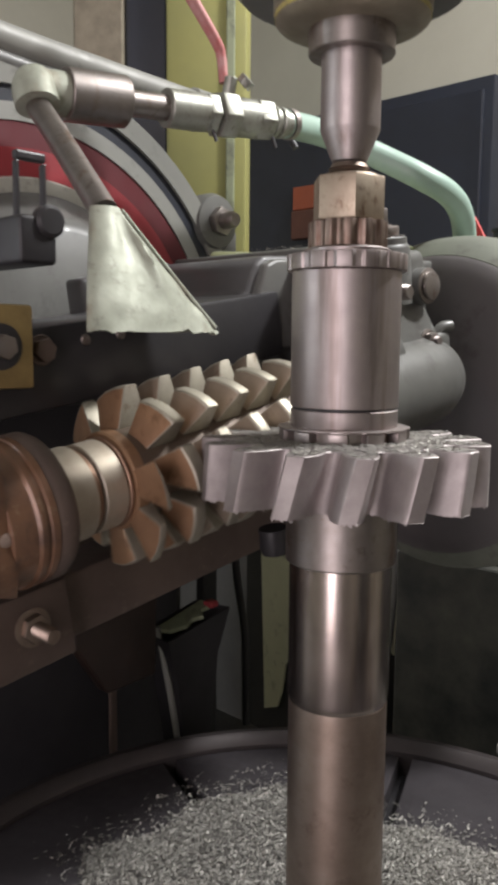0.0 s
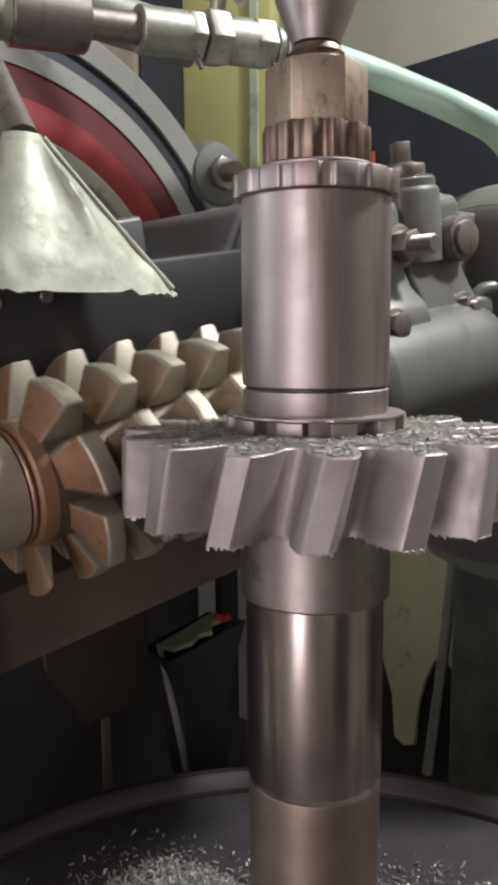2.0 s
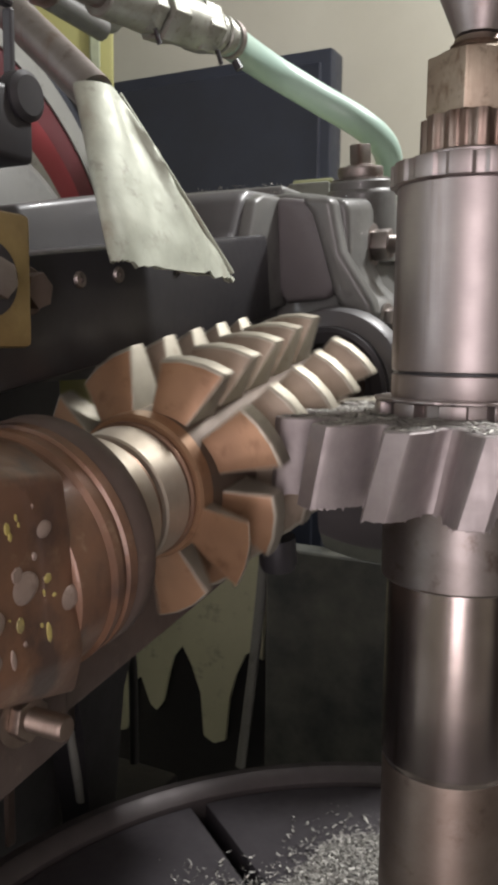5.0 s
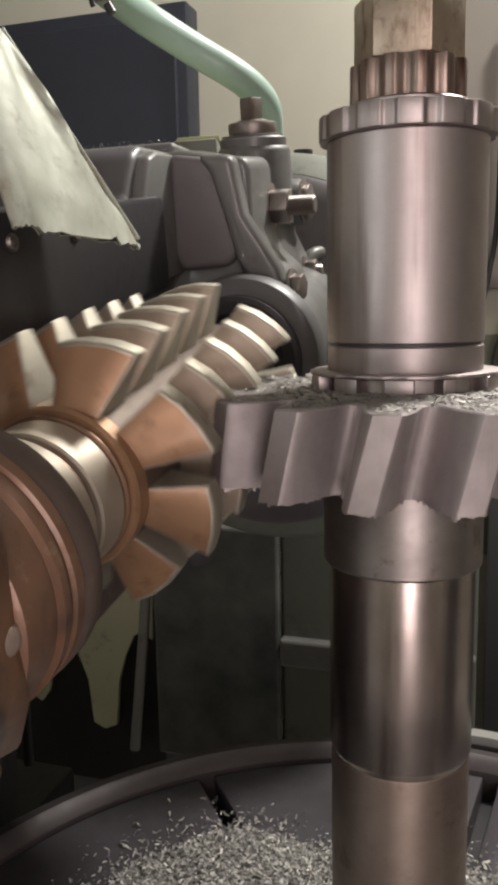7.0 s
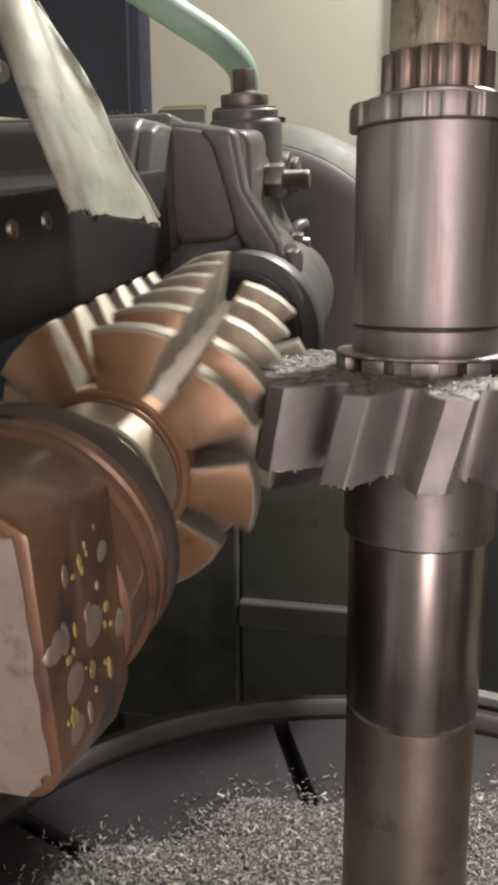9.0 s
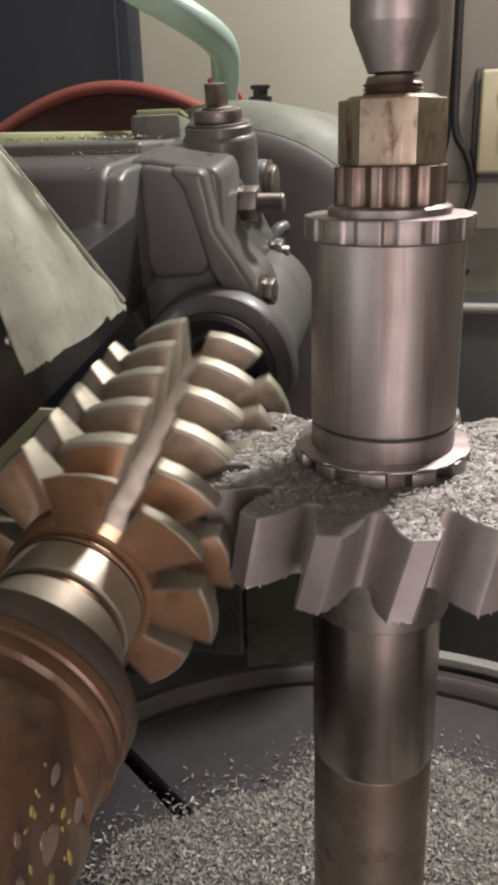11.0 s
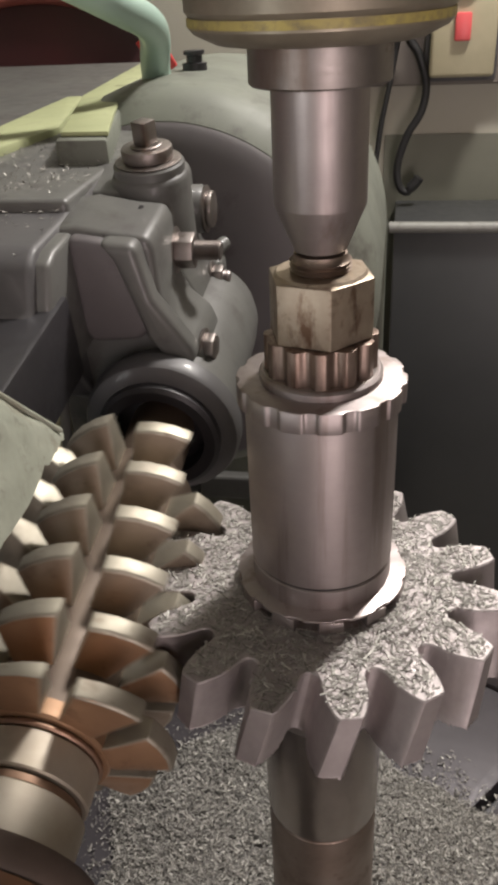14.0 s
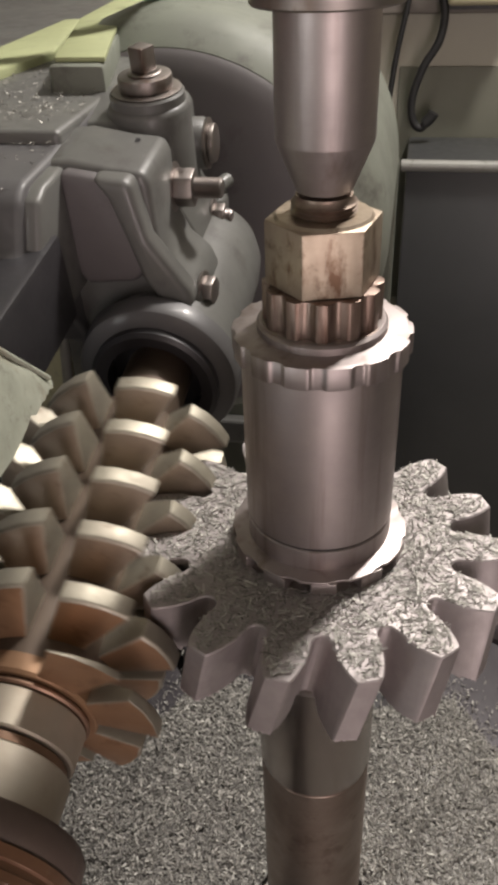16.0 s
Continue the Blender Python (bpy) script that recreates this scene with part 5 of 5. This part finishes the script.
def head_bolt(name, p, way, r, h, label, **k):
    foot = HOB @ Vector(p)
    d = HOB.to_3x3() @ Vector(way)
    return bolt(name, tuple(foot), tuple(d), r, h, label, **k)


head_bolt("cap_bolt", (-0.022, 0.300, 0.1625), (0, 0, 1), 0.0205, 0.012, "round washer cap with a square-headed bolt", sides=32)
head_bolt("square_bolt", (-0.022, 0.300, 0.1745), (0, 0, 1), 0.0098, 0.0195, "square-headed steel bolt on the tower cap", sides=4)
head_bolt("stud_nut", (0.0025, 0.258, 0.106), (1, 0, 0), 0.0145, 0.0165, "hexagon nut on a threaded stud beside the bracket", stud=0.021, material=STEEL_DARK, group="bracket nuts")
head_bolt("stud_nut", (0.012, 0.330, 0.045), (1, 0, 0), 0.0110, 0.011, "small hexagon nut on the rear of the bracket", stud=0.006, group="bracket nuts")
head_bolt("clamp_screw", (0.0285, 0.213, 0.046), (0.9, -0.1, 0), 0.0110, 0.010, "dark clamp screw at the foot of the bracket", group="bracket nuts")
head_bolt("bar_bolt", (-0.0495, -0.126, 0.1030), (1, 0, 0), 0.0095, 0.010, "oily brown hexagon bolt in the dark bar", material=BEAM_IRON)
head_bolt("plug_screw", (0.0115, 0.338, 0.106), (1, 0, 0), 0.0155, 0.007, "round slotted plug screw in the bracket boss", sides=24)
head_bolt("beam_nut", (-0.048, -0.172, -0.112), (1, 0, 0), 0.0125, 0.009, "oily hexagon nut on the lower beam", stud=0.022, material=STEEL_RUSTY)

ARBOR = work_arbor()
SLEEVE = spacer_sleeve()
TOP_WASHER = notched_washer("notched_washer", 0.0440, 0.0995, 0.1110, "bright steel washer with a notched edge on the sleeve", 14, 0.2)
LOW_WASHER = castle_washer()
LOCK = lock_nut()
NUT = hex_nut()
GEAR = gear()
tail_centre()
tail_arm()
CUTTER = hob()
TABLE = rotary_table()


def casting_swarf():
    def spot(rng):
        k = rng.random()
        if k < 0.6:
            return (rng.uniform(-0.36, -0.215), rng.uniform(0.21, 0.42), 0.1535 + rng.uniform(0, 0.0012))
        x, y = rng.uniform(-0.24, -0.07), rng.uniform(0.15, 0.30)
        p = HOB @ Vector((x, y, 0.1535))
        return (p.x, p.y, p.z + 0.001)
    ob = new("swarf", chips_mesh("swarf", 1100, spot, (0.001, 0.0055), (0.0006, 0.0014), 21, 0.2))
    return tagged(ob, "fine steel chips strewn over the grey castings", "swarf", kind="stuff")


casting_swarf()

RATE, SLOT0 = 14.75, 24.2


def lag(t):
    """The small unevenness of the work's turning, in degrees."""
    knots = ((0, 3.1), (1.5, 3.0), (3.5, 0.6), (6, 0.2), (9, -0.3), (12.5, 0.6), (16, 1.7))
    for (a, u), (b, v) in zip(knots, knots[1:]):
        if t <= b:
            return u + (v - u) * (t - a) / (b - a)
    return knots[-1][1]


def motions():
    steps = [0.2 * k for k in range(81)]
    for ob in (ARBOR, SLEEVE, TOP_WASHER, LOW_WASHER, LOCK, NUT, GEAR):
        walk(ob, [(t, pose(0, 0, 0, 0, 0, 15 * t + lag(t))) for t in steps])
    walk(TABLE, [(t, pose(0, 0, 0, 0, 0, SLOT0 + RATE * t)) for t in steps])
    walk(CUTTER, [(t, HOB @ Matrix.Rotation(radians(222.2 * t), 4, "Y")) for t in steps])


motions()
